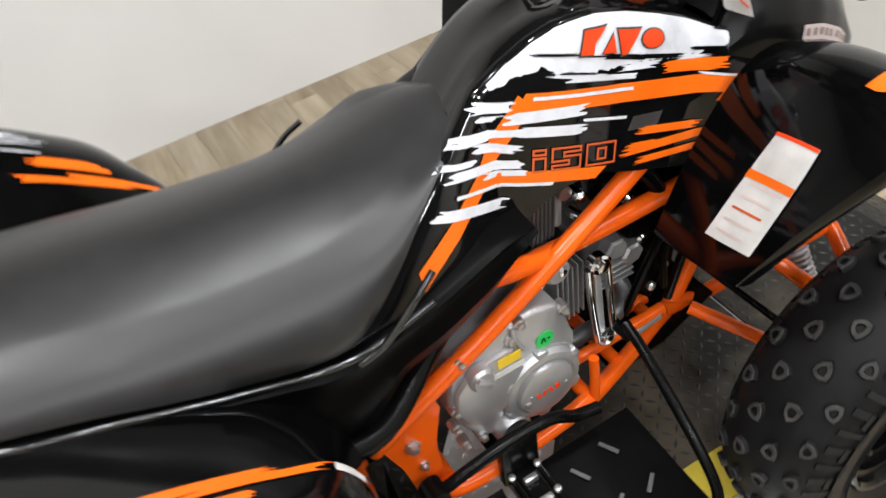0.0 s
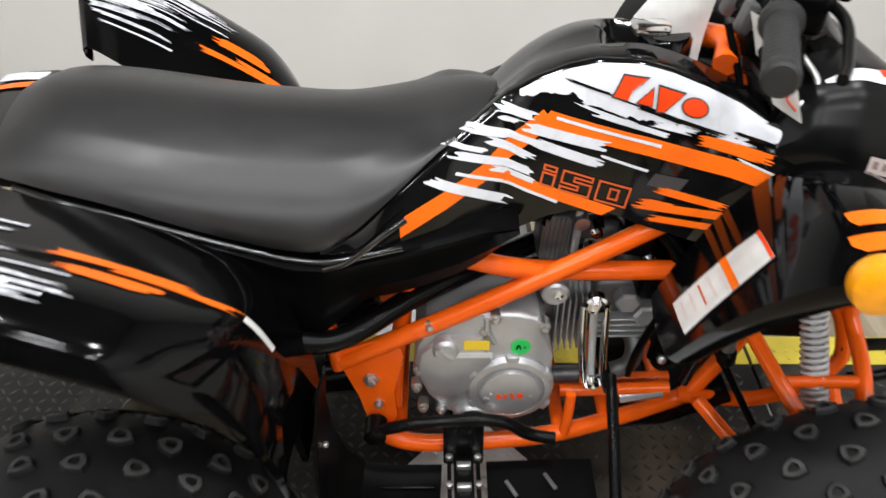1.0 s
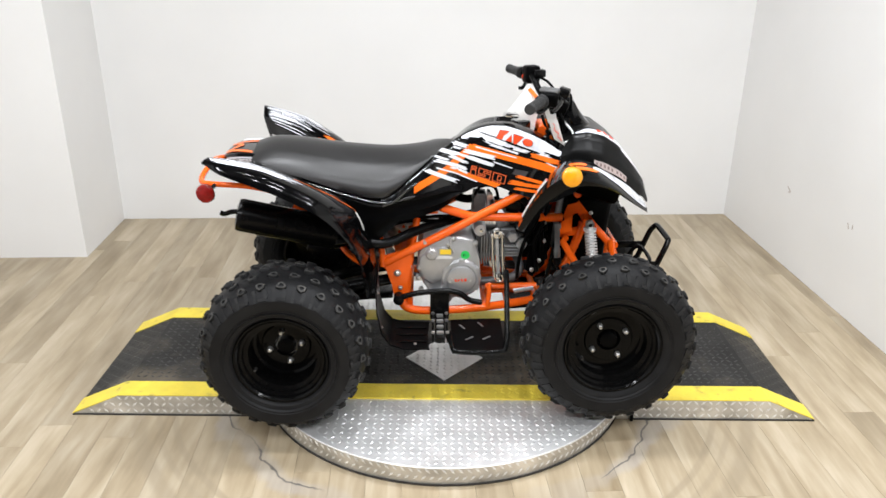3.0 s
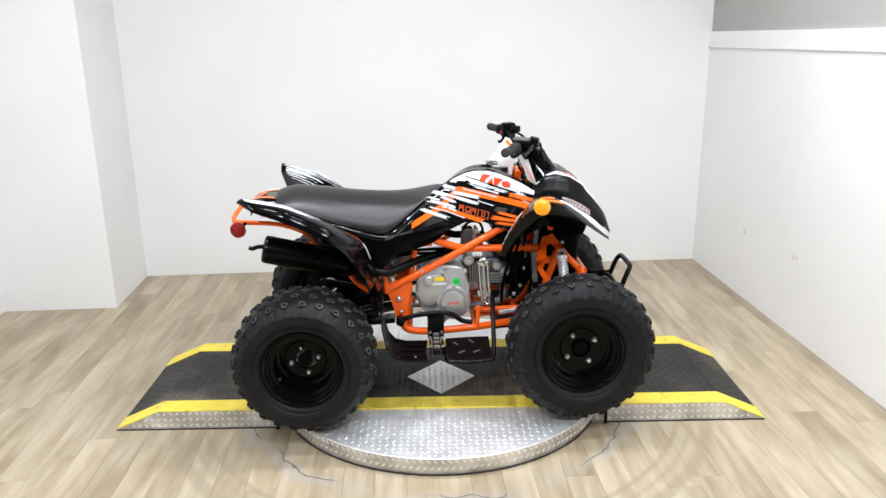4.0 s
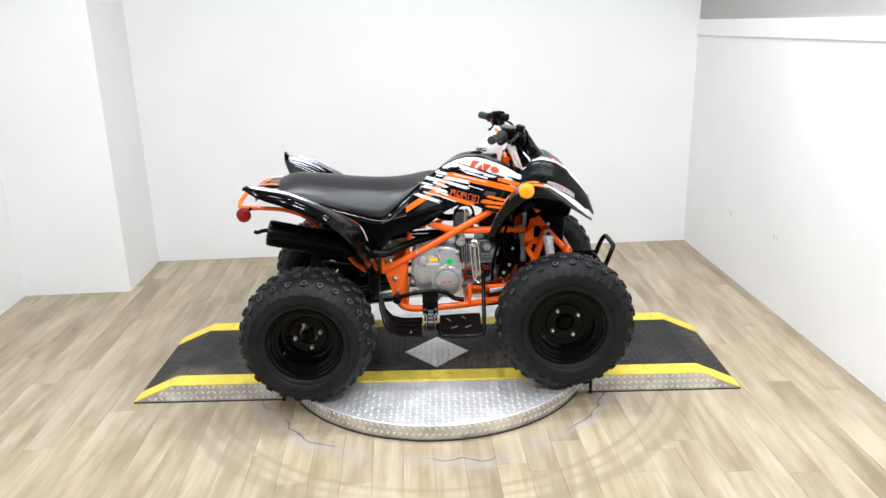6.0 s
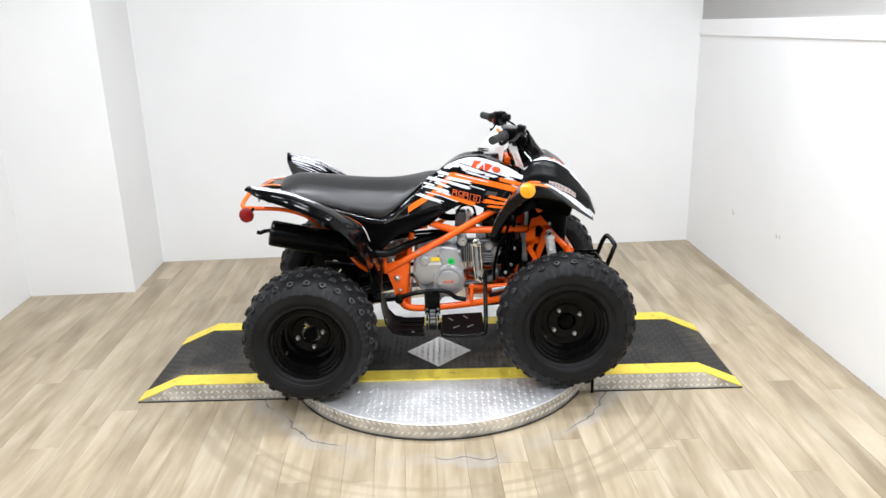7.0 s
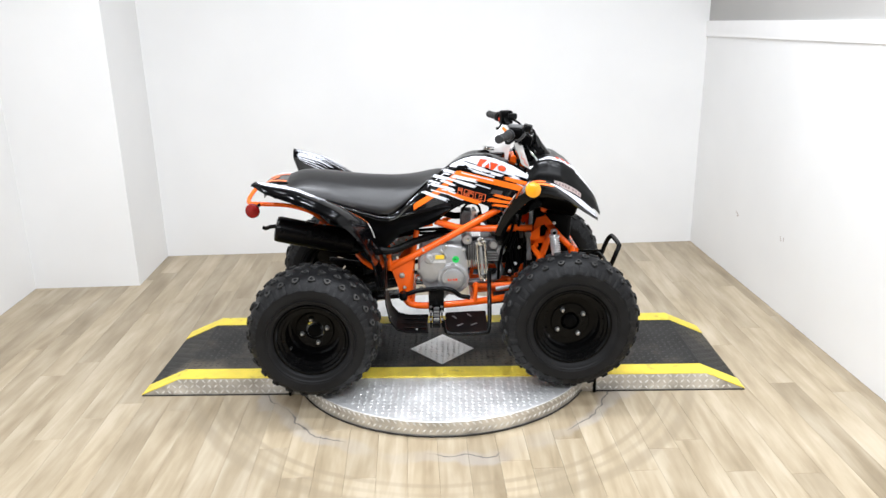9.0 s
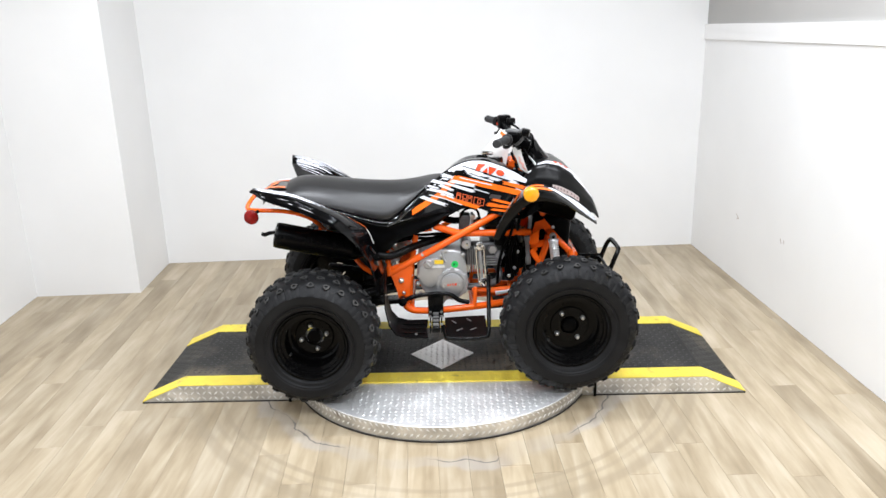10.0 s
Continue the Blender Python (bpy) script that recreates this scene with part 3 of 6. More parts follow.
def wheel(front):
    """The right-hand wheel of one axle; outward is -y."""
    if front:
        Ro, width, lip, face, bolt = 0.270, 0.175, 0.143, -0.010, 0.057
    else:
        Ro, width, lip, face, bolt = 0.257, 0.245, 0.135, -0.005, 0.049
    w = width / 2
    edge = -w * 0.86
    # A deep-dished steel rim with stepped rings.
    dish = [(lip - 0.004, edge - 0.003), (lip - 0.009, edge + 0.002), (lip - 0.012, edge + 0.012), (lip - 0.020, edge + 0.015), (lip - 0.022, edge + 0.026), (lip - 0.034, edge + 0.030), (lip - 0.036, face - 0.004), (lip - 0.044, face), (0.074, face), (0.070, face - 0.006), (0.036, face - 0.006), (0.034, face + 0.004)]
    bm = lathe([(lip + 0.001, edge - 0.004), (lip + 0.004, edge - 0.001), (lip + 0.004, edge + 0.006), (lip - 0.010, edge + 0.02), (lip - 0.010, -edge), (lip - 0.016, -edge), (lip - 0.016, face + 0.004), (0.034, face + 0.004)] + dish[::-1], 64, close=True)
    rim = bp("wheel", bm, RIM_PAINT, "black steel wheel with stepped rim", angle=25)
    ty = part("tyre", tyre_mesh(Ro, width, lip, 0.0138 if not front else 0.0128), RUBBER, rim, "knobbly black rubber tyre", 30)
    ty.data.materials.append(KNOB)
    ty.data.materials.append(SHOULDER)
    part("hub_cap", lathe([(0.0, face - 0.014), (0.020, face - 0.014), (0.026, face - 0.011), (0.028, face + 0.01), (0.0, face + 0.01)][1:-1], 24), BLACK_SATIN, rim)
    nut = None
    for k in range(4):
        a = math.pi / 4 + math.pi / 2 * k + (-0.22 if front else 1.01)
        at = (bolt * math.cos(a), face - 0.006, bolt * math.sin(a))
        if nut is None:
            nut = part("lug_nut", lathe([(0.0095, 0.0), (0.0095, -0.004), (0.0075, -0.008), (0.0075, -0.014), (0.004, -0.017)], 6), STEEL, rim, "bright lug nut", 20, at)
        else:
            share(nut, rim, at)
    part("valve_stem", tube([(lip * 0.66 * math.cos(3.6), edge + 0.030, lip * 0.66 * math.sin(3.6)), (lip * 0.66 * math.cos(3.6), edge + 0.012, lip * 0.66 * math.sin(3.6))], 0.004), GRIP, rim)
    return rim


FX, FZ, RX, RZ = 0.487, H + 0.003 + 0.269, -0.485, H + 0.003 + 0.256
wf = wheel(True)
wf.location = (FX, -0.377, FZ)
wr = wheel(False)
wr.location = (RX, -0.392, RZ)
for w0, y in ((wf, 0.377), (wr, 0.392)):
    w1 = share(w0, bike, (w0.location.x, y, w0.location.z), 180)
    for c in w0.children:
        share(c, w1, c.location)

# Seat
SEAT_TOP = [(-0.615, 0.842), (-0.60, 0.854), (-0.56, 0.867), (-0.5, 0.868), (-0.4, 0.858), (-0.3, 0.848), (-0.2, 0.842), (-0.13, 0.843), (-0.07, 0.849), (0.0, 0.863), (0.02, 0.863), (0.035, 0.856)]
SEAT_FAR = [(-0.25, 1.0), (-0.1, 0.85), (0.0, 0.66), (0.035, 0.62)]
SEAT_MID = [(-0.615, 0.0), (-0.5, -0.008), (-0.35, -0.022), (-0.2, -0.024), (-0.1, -0.018), (0.035, -0.004)]
SEAT_LOW = [(-0.615, 0.812), (-0.58, 0.808), (-0.434, 0.777), (-0.335, 0.745), (-0.25, 0.722), (-0.2, 0.718), (-0.165, 0.738), (-0.125, 0.775), (-0.046, 0.843), (0.035, 0.893)]
SEAT_LW = [(-0.615, 0.128), (-0.59, 0.145), (-0.53, 0.155), (-0.4, 0.168), (-0.2, 0.176), (-0.12, 0.158), (-0.046, 0.125), (0.0, 0.096), (0.022, 0.078), (0.035, 0.045)]
rows = []
for x in np.linspace(-0.606, 0.035, 44):
    zt, zl, lw = (smo(t, x, k) for t, k in ((SEAT_TOP, 0.03), (SEAT_LOW, 0.02), (SEAT_LW, 0.012)))
    cy = smo(SEAT_MID, x, 0.06)
    zl = min(zl, zt - 0.012)
    d = zt - zl
    edge_y, edge_z, low = 0.61 * lw, zl + 0.77 * d, zl + 0.06 * d
    half = [(lw - 0.02, zl - 0.004), (lw - 0.006, zl), (lw, low)]
    half += [(lw - (lw - edge_y) * t ** 1.7, low + (edge_z - low) * t) for t in (0.2, 0.4, 0.6, 0.78, 0.92, 0.985)]
    half += [(edge_y * (1 - t), edge_z + (zt + 0.005 - edge_z) * (1 - (1 - t) ** 1.7)) for t in (0.03, 0.12, 0.25, 0.42, 0.6, 0.8)]
    slim = lin(SEAT_FAR, x)
    m = len(half)
    rows.append([(x, cy * min(1, 0.4 + 0.12 * i) - y, z) for i, (y, z) in enumerate(half)] + [(x, cy, zt + 0.005)] + [(x, cy * min(1, 0.4 + 0.12 * (m - 1 - i)) + slim * y, z) for i, (y, z) in enumerate(half[::-1])])
bm = skin(rows, loop=True)
for end in (0, -1):
    vs = [v for v in bm.verts if abs(v.co.x - rows[end][0][0]) < 1e-5]
    vs.sort(key=lambda v: math.atan2(v.co.z - lin(SEAT_TOP, v.co.x) + 0.01, v.co.y))
    bm.faces.new(vs)
bp("seat", bm, VINYL, "dark grey vinyl saddle", angle=60)

# Side panels of the tank cover
P_TOP = [(-0.205, 0.722), (-0.165, 0.742), (-0.125, 0.778), (-0.046, 0.840), (0.03, 0.892), (0.06, 0.911), (0.10, 0.928), (0.134, 0.936), (0.18, 0.935), (0.22, 0.925), (0.26, 0.910), (0.30, 0.892), (0.35, 0.864), (0.395, 0.834), (0.43, 0.812)]
P_LOW = [(-0.205, 0.712), (-0.16, 0.712), (-0.10, 0.722), (0.0, 0.718), (0.03, 0.716), (0.05, 0.725), (0.08, 0.742), (0.11, 0.751), (0.14, 0.753), (0.165, 0.748), (0.2, 0.734), (0.27, 0.713), (0.33, 0.705), (0.395, 0.745), (0.43, 0.800)]
P_Y = [(-0.205, 0.182), (-0.125, 0.166), (-0.046, 0.132), (0.03, 0.088), (0.1, 0.092), (0.2, 0.098), (0.3, 0.112), (0.395, 0.148), (0.43, 0.166)]


def panel_y(x, z):
    t = max(0.0, min(1.0, (lin(P_TOP, x) - z) / 0.2))
    return -(lin(P_Y, x) + 0.050 * math.sqrt(t) - (0.018 * max(0, 0.05 - x) / 0.25))


def panel_at(x, z, off=0.0):
    e = 0.004
    p = Vector((x, panel_y(x, z), z))
    du = Vector((2 * e, panel_y(x + e, z) - panel_y(x - e, z), 0))
    dv = Vector((0, panel_y(x, z + e) - panel_y(x, z - e), 2 * e))
    nn = du.cross(dv).normalized()
    return p + (nn if nn.y < 0 else -nn) * off


rows = []
for x in np.linspace(-0.205, 0.43, 74):
    zt, zl = lin(P_TOP, x), lin(P_LOW, x)
    col = [panel_at(x, zt + (zl - zt) * (k / 18) ** 1.5) for k in range(19)]
    rows.append([col[0] + Vector((0, 0.016, -0.004))] + col + [col[-1] + Vector((0, 0.012, -0.003))])
panel, panel_far = pair("side_panel", skin(rows, 0.0), BLACK_GLOSS, "glossy black side panel", 50)
panel_far.location = (0, -0.035, -0.03)

# Top cover between the panels, with two shoulder ridges
RIDGE = [(-0.03, 0.800), (0.009, 0.841), (0.035, 0.868), (0.072, 0.899), (0.109, 0.919), (0.14, 0.927), (0.193, 0.929), (0.25, 0.911), (0.33, 0.872), (0.395, 0.835)]
rows = []
for x in np.linspace(-0.03, 0.395, 44):
    zr, zp, yp = smo(RIDGE, x, 0.02), lin(P_TOP, x), lin(P_Y, x)
    dip = 0.0 if x < 0.15 else min(0.026, (x - 0.15) * 1.2)
    near = max(zr + 0.006, min(zp - 0.003, zr + 0.018))
    rows.append([(x, -yp + 0.001, zp - 0.004), (x, -yp + 0.008, zp - 0.001), (x, -0.062, near), (x, -0.050, near + 0.001), (x, -0.036, near - 0.004 - dip * 0.5), (x, -0.012, zr + 0.011 - dip), (x, 0.016, zr + 0.008 - dip), (x, 0.038, zr + 0.003), (x, 0.050, zr), (x, 0.060, zr - 0.012), (x, 0.074, zr - 0.06)])
bp("top_cover", skin(rows, 0.0), BLACK_GLOSS, "glossy black tank cover with raised shoulders", angle=50)

# Side covers below the seat
C_TOP = [(-0.60, 0.806), (-0.5, 0.788), (-0.434, 0.770), (-0.335, 0.738), (-0.25, 0.714), (-0.2, 0.708), (-0.15, 0.716), (-0.10, 0.728), (0.0, 0.748), (0.045, 0.745)]
C_LOW = [(-0.60, 0.785), (-0.5, 0.76), (-0.434, 0.735), (-0.335, 0.68), (-0.27, 0.615), (-0.235, 0.575), (-0.20, 0.60), (-0.15, 0.648), (-0.08, 0.664), (-0.03, 0.680), (0.0, 0.698), (0.03, 0.724), (0.045, 0.738)]


def cover_y(x, k):
    base = lin([(-0.60, 0.14), (-0.5, 0.17), (-0.2, 0.186), (-0.1, 0.182), (0.045, 0.16)], x)
    return -(base + lin([(0, 0.0), (0.08, 0.010), (0.25, 0.008), (0.6, 0.016), (1, 0.004)], k))


rows = []
for x in np.linspace(-0.57, 0.045, 60):
    zt, zl = lin(C_TOP, x), lin(C_LOW, x)
    rows.append([(x, cover_y(x, 0) + 0.03, zt + 0.004)] + [(x, cover_y(x, k), zt + (zl - zt) * k) for k in (0, 0.04, 0.08, 0.14, 0.25, 0.4, 0.6, 0.8, 1.0)] + [(x, cover_y(x, 1) + 0.02, zl)])
pair("side_cover", skin(rows, 0.0), BLACK_SATIN, "satin black side cover under the seat", 40)
# The bright-edged bead below the seat
bead = [(x, cover_y(x, 0) - 0.004, lin(C_TOP, x) + 0.001) for x in np.linspace(-0.57, -0.10, 22)] 
pair("seat_bead", tube(bead, 0.0042, n=12, steps=2), BEAD, "glossy black moulding")
pair("seat_bead", tube([(-0.20, -0.192, 0.700), (-0.165, -0.195, 0.716), (-0.125, -0.194, 0.752), (-0.095, -0.186, 0.772)], 0.0042, n=12), BEAD, "glossy black moulding")

# Rear fenders
RF_RIDGE = [(-0.648, -0.345, 0.884), (-0.612, -0.338, 0.881), (-0.53, -0.327, 0.859), (-0.475, -0.318, 0.834), (-0.415, -0.312, 0.808), (-0.358, -0.306, 0.778), (-0.315, -0.302, 0.752), (-0.272, -0.297, 0.718), (-0.248, -0.285, 0.65), (-0.238, -0.275, 0.58), (-0.233, -0.262, 0.51)]
RF_OUT = [(-0.668, -0.43, 0.906), (-0.618, -0.440, 0.894), (-0.523, -0.440, 0.874), (-0.474, -0.438, 0.854), (-0.417, -0.434, 0.824), (-0.36, -0.428, 0.789), (-0.32, -0.415, 0.746), (-0.288, -0.395, 0.695), (-0.262, -0.38, 0.63), (-0.25, -0.372, 0.57), (-0.245, -0.355, 0.51)]
RF_IN = [(-0.605, -0.215, 0.852), (-0.575, -0.203, 0.845), (-0.53, -0.198, 0.820), (-0.47, -0.192, 0.795), (-0.41, -0.188, 0.768), (-0.35, -0.186, 0.74), (-0.305, -0.186, 0.715), (-0.262, -0.188, 0.67), (-0.24, -0.192, 0.61), (-0.23, -0.195, 0.56), (-0.224, -0.2, 0.51)]
NS = 9
fa, fb, fc = spline(RF_IN, NS), spline(RF_RIDGE, NS), spline(RF_OUT, NS)


def fender_at(s, w, off=0.0):
    """A place on the right rear fender: s from tail to foot, w from 0 inside over 0.4 at the ridge to 1 outside."""
    i = min(len(fa) - 2, int(s * (len(fa) - 1)))
    f = s * (len(fa) - 1) - i
    a, b, c = (q[i].lerp(q[i + 1], f) for q in (fa, fb, fc))
    t = w / 0.4 if w < 0.4 else (w - 0.4) / 0.6
    p = a.lerp(b, math.sin(t * math.pi / 2)) if w < 0.4 else b.lerp(c, t) + Vector((0, 0, 0.013 * math.sin(t * math.pi)))
    return p + Vector((-0.2, -0.25, 0.95)) * off


rows = []
for i in range(len(fa)):
    s = i / (len(fa) - 1)
    row = [fender_at(s, w) for w in np.linspace(0, 1, 15)]
    lip = row[-1]
    k = min(1, s * 5)
    row += [lip + Vector((0.0, -0.006 * k, -0.005)), lip + Vector((0.001, -0.014 * k, -0.016 * k - 0.005)), lip + Vector((0.003, -0.017 * k, -0.030 * k - 0.005)), lip + Vector((0.008, -0.008 * k, -0.035 * k - 0.006))]
    rows.append(row)
curl = []
for depth, back in ((0.026, 0.004), (0.018, -0.006), (0.007, -0.008)):
    curl.append([p + Vector((back, 0.0, -depth)) * (1.0 if j < 8 else max(0.05, (14 - j) / 7)) for j, p in enumerate(rows[0])])
rows = curl + rows
rear_fender, rear_fender_far = pair("rear_fender", skin(rows, 0.003), FENDER_GLOSS, "glossy black rear mudguard with white and orange graphics", 45)
rear_fender_far.location, rear_fender_far.rotation_euler, rear_fender_far.scale = (-0.066, 0.016, -0.066), (0, radians(4.4), 0), (1, 0.90, 1)

# Tail panel and rear grab rail
TAIL = ((-0.712, 0.055, 0.812), (-0.70, 0.08, 0.827), (-0.675, 0.098, 0.836), (-0.64, 0.106, 0.840), (-0.60, 0.11, 0.840))
rows = []
for x, w, z in TAIL:
    rows.append([(x, -w, z - 0.045), (x, -w, z - 0.012), (x, -w + 0.012, z), (x, 0, z + 0.004), (x, w - 0.012, z), (x, w, z - 0.012), (x, w, z - 0.045)])
tail = bp("tail_panel", skin(rows, -0.003), BLACK_GLOSS, "black tail panel with white and orange graphics", angle=30)


def tail_at(x, y, off=0.0025):
    w, z = (lin([(r[0], r[i]) for r in TAIL], x) for i in (1, 2))
    return Vector((x, max(0.012 - w, min(w - 0.012, y)), z + 0.004 * (1 - min(1, abs(y) / w)) + off))


for a, b, wide in (((-0.615, -0.085), (-0.695, -0.052), 0.020), ((-0.695, -0.052), (-0.655, -0.005), 0.022), ((-0.655, -0.005), (-0.692, 0.03), 0.020), ((-0.692, 0.03), (-0.60, 0.045), 0.018)):
    q = []
    for t in np.linspace(-0.06, 1.06, 9):
        x, y = a[0] + (b[0] - a[0]) * t, a[1] + (b[1] - a[1]) * t
        q.append([tail_at(x, y + wide * v) for v in (-0.5, 0, 0.5)])
    part("tail_graphic", skin(q), ORANGE_INK, tail)
for k in range(4):
    rows = []
    for x in np.linspace(-0.69 + 0.008 * (k % 2), -0.605, 8):
        w, z = (lin([(r[0], r[i]) for r in TAIL], x) for i in (1, 2))
        rows.append([(x, -w - 0.0012, z - 0.013 - 0.008 * k ), (x, -w - 0.0012, z - 0.0075 - 0.008 * k)])
    part("tail_graphic", skin(rows), WHITE_INK, tail)
rows = [[tail_at(x, y) for y in (0.058, 0.07, 0.085)] for x in np.linspace(-0.67, -0.605, 6)]
part("tail_graphic", skin(rows), WHITE_INK, tail)
# One bent rail runs round the tail and carries the mudguard
half_rail = [(-0.712, -0.04, 0.812), (-0.720, -0.10, 0.824), (-0.722, -0.17, 0.824), (-0.727, -0.24, 0.809), (-0.715, -0.28, 0.803), (-0.68, -0.297, 0.803), (-0.57, -0.30, 0.796), (-0.49, -0.26, 0.758), (-0.46, -0.12, 0.675)]
bp("grab_rail", tube(half_rail[::-1] + [(-0.705, 0.02, 0.80), (-0.68, 0.06, 0.78), (-0.60, 0.10, 0.74), (-0.46, 0.12, 0.675)], 0.0082), ORANGE, "orange bent rear rail")
bm = lathe([(0.001, -0.010), (0.020, -0.009), (0.0265, -0.005), (0.0275, 0.004), (0.024, 0.010), (0.001, 0.010)], 32)
bmesh.ops.transform(bm, matrix=pose(-0.694, -0.340, 0.788, 0, 0, -12), verts=bm.verts[:])
bp("tail_reflector", bm, RED_LENS, "round dark red reflector")
bp("reflector_bracket", tube([(-0.69, -0.332, 0.790), (-0.682, -0.318, 0.796), (-0.674, -0.300, 0.803)], 0.006), BLACK_METAL)

# Silencer
bm = bmesh.new()
axis0, axis1 = Vector((-0.632, -0.245, 0.692)), Vector((-0.28, -0.20, 0.60))
d = (axis1 - axis0).normalized()
for a, b, r0, r1 in ((-0.004, 0.0, 0.030, 0.046), (0.0, 0.012, 0.047, 0.050), (0.012, 0.30, 0.050, 0.050), (0.30, 0.36, 0.050, 0.022)):
    tube([axis0 + d * a, axis0 + d * b], (r0, r1), bm, n=32, smooth=False)
muffler = bp("silencer", bm, BLACK_METAL, "black silencer", angle=30)
part("tail_pipe", tube([axis0 + Vector((0.01, 0, 0.010)), axis0 + Vector((-0.022, 0, 0.007)), axis0 + Vector((-0.040, 0, 0.001)), axis0 + Vector((-0.052, 0, 0.006))], 0.0075), BLACK_METAL, muffler)
bp("exhaust_pipe", tube([axis0 + d * 0.34, (-0.2, -0.19, 0.575), (-0.08, -0.12, 0.60), (0.10, -0.02, 0.62)], 0.016), BLACK_METAL)

# Nose and cowl
NOSE = [(0.345, 0.150, 0.880, 0.800), (0.38, 0.160, 0.922, 0.800), (0.43, 0.168, 0.934, 0.775), (0.48, 0.168, 0.922, 0.762), (0.53, 0.158, 0.888, 0.742), (0.58, 0.142, 0.828, 0.715), (0.62, 0.120, 0.770, 0.715), (0.65, 0.085, 0.700, 0.680)]


def nose_at(x, k, off=0.0):
    """A place on the nose: k from 0 at the right lower edge to 1 on the centre line."""
    w, zt, zl = (lin([(r[0], r[i]) for r in NOSE], x) for i in (1, 2, 3))
    prof = [(0.0, 1.0, 0.0), (0.35, 0.99, 0.55), (0.60, 0.84, 0.87), (0.72, 0.66, 0.955), (1.0, 0.0, 0.965)]
    y, z = (float(np.interp(k, [p[0] for p in prof], [p[i] for p in prof])) for i in (1, 2))
    nn = Vector((0.35, -0.75 if k < 0.6 else -0.2, 0.5 if k < 0.6 else 0.9)).normalized()
    return Vector((x, -w * y, zl + (zt - zl) * z)) + nn * off


rows = []
for x in np.linspace(0.345, 0.65, 26):
    half = [nose_at(x, k) for k in np.linspace(0, 1, 15)]
    rows.append(half + [Vector((p.x, -p.y, p.z)) for p in half[-2::-1]])
nose = bp("nose", skin(rows, -0.003), NOSE_BLACK, "glossy black nose cone with white stripe", angle=30)
rows = [[nose_at(x, k, 0.0015) for k in np.linspace(0.655, lin([(0.392, 0.675), (0.42, 0.715), (0.47, 0.745), (0.535, 0.77)], x), 4)] for x in np.linspace(0.392, 0.535, 14)]
part("nose_stripe", skin(rows), WHITE_INK, nose)
rows = [[nose_at(x, k, 0.0015) for k in np.linspace(0.60, 1.0, 5)] for x in np.linspace(0.535, 0.645, 10)]
part("nose_stripe", skin(rows), WHITE_INK, nose)
for x0, x1, k0, k1 in ((0.458, 0.472, 0.695, 0.74), (0.478, 0.492, 0.69, 0.735), (0.498, 0.512, 0.69, 0.74)):
    part("nose_mark", skin([[nose_at(x, k, 0.0026) for k in np.linspace(k0, k1, 3)] for x in np.linspace(x0, x1, 4)]), RED_INK, nose)
BADGE = [(0.447, 0.245), (0.556, 0.232)]
rows = [[nose_at(x, lin(BADGE, x) + dk, 0.002) for dk in (-0.042, 0.0, 0.042)] for x in np.linspace(0.447, 0.556, 10)]
badge = part("badge", skin(rows), PINK_INK, nose, "pale rectangular badge")
for i in range(8):
    x = 0.452 + i * 0.0125 + (0.005 if i > 4 else 0)
    part("badge_bar", skin([[nose_at(xx, lin(BADGE, x) + dk, 0.003) for dk in (-0.02, 0.02)] for xx in (x, x + 0.0065)]), BADGE_INK, badge)
rows = []
for x, w, zt, zl in ((0.350, 0.028, 0.996, 0.975), (0.362, 0.040, 1.012, 0.965), (0.382, 0.048, 1.012, 0.945), (0.400, 0.052, 0.995, 0.925), (0.415, 0.054, 0.970, 0.915), (0.435, 0.052, 0.944, 0.910), (0.455, 0.045, 0.924, 0.905)):
    rows.append([(x, -w, zl), (x, -w * 0.97, zl + 0.6 * (zt - zl)), (x, -w * 0.75, zt - 0.006), (x, -w * 0.35, zt), (x, 0, zt + 0.002), (x, w * 0.35, zt), (x, w * 0.75, zt - 0.006), (x, w * 0.97, zl + 0.6 * (zt - zl)), (x, w, zl)])
bp("cowl", skin(rows, -0.003), BLACK_GLOSS, "black instrument cowl", angle=45)

# Front fenders
FF_IN = [(0.225, -0.17, 0.635), (0.262, -0.17, 0.715), (0.305, -0.17, 0.785), (0.36, -0.17, 0.833), (0.42, -0.17, 0.835), (0.49, -0.165, 0.800), (0.55, -0.16, 0.755), (0.600, -0.165, 0.708), (0.618, -0.172, 0.690)]
FF_MID = [(0.208, -0.25, 0.655), (0.245, -0.27, 0.745), (0.292, -0.285, 0.825), (0.345, -0.29, 0.872), (0.41, -0.285, 0.868), (0.475, -0.265, 0.828), (0.535, -0.24, 0.786), (0.595, -0.20, 0.730), (0.620, -0.185, 0.697)]
FF_OUT = [(0.202, -0.325, 0.675), (0.235, -0.365, 0.765), (0.280, -0.40, 0.835), (0.335, -0.415, 0.868), (0.40, -0.40, 0.860), (0.465, -0.355, 0.822), (0.525, -0.30, 0.772), (0.588, -0.232, 0.718), (0.619, -0.195, 0.690)]
ga, gb, gc = spline(FF_IN, 7), spline(FF_MID, 7), spline(FF_OUT, 7)


def ff_at(s, w, off=0.0):
    i = min(len(ga) - 2, int(s * (len(ga) - 1)))
    f = s * (len(ga) - 1) - i
    a, b, c = (q[i].lerp(q[i + 1], f) for q in (ga, gb, gc))
    p = (1 - w) * (1 - 2 * w) * a + 4 * w * (1 - w) * b + w * (2 * w - 1) * c
    t = (ga[i + 1] - ga[i]).cross(c - a)
    nn = t.normalized()
    return p + (nn if nn.z > 0 else -nn) * off


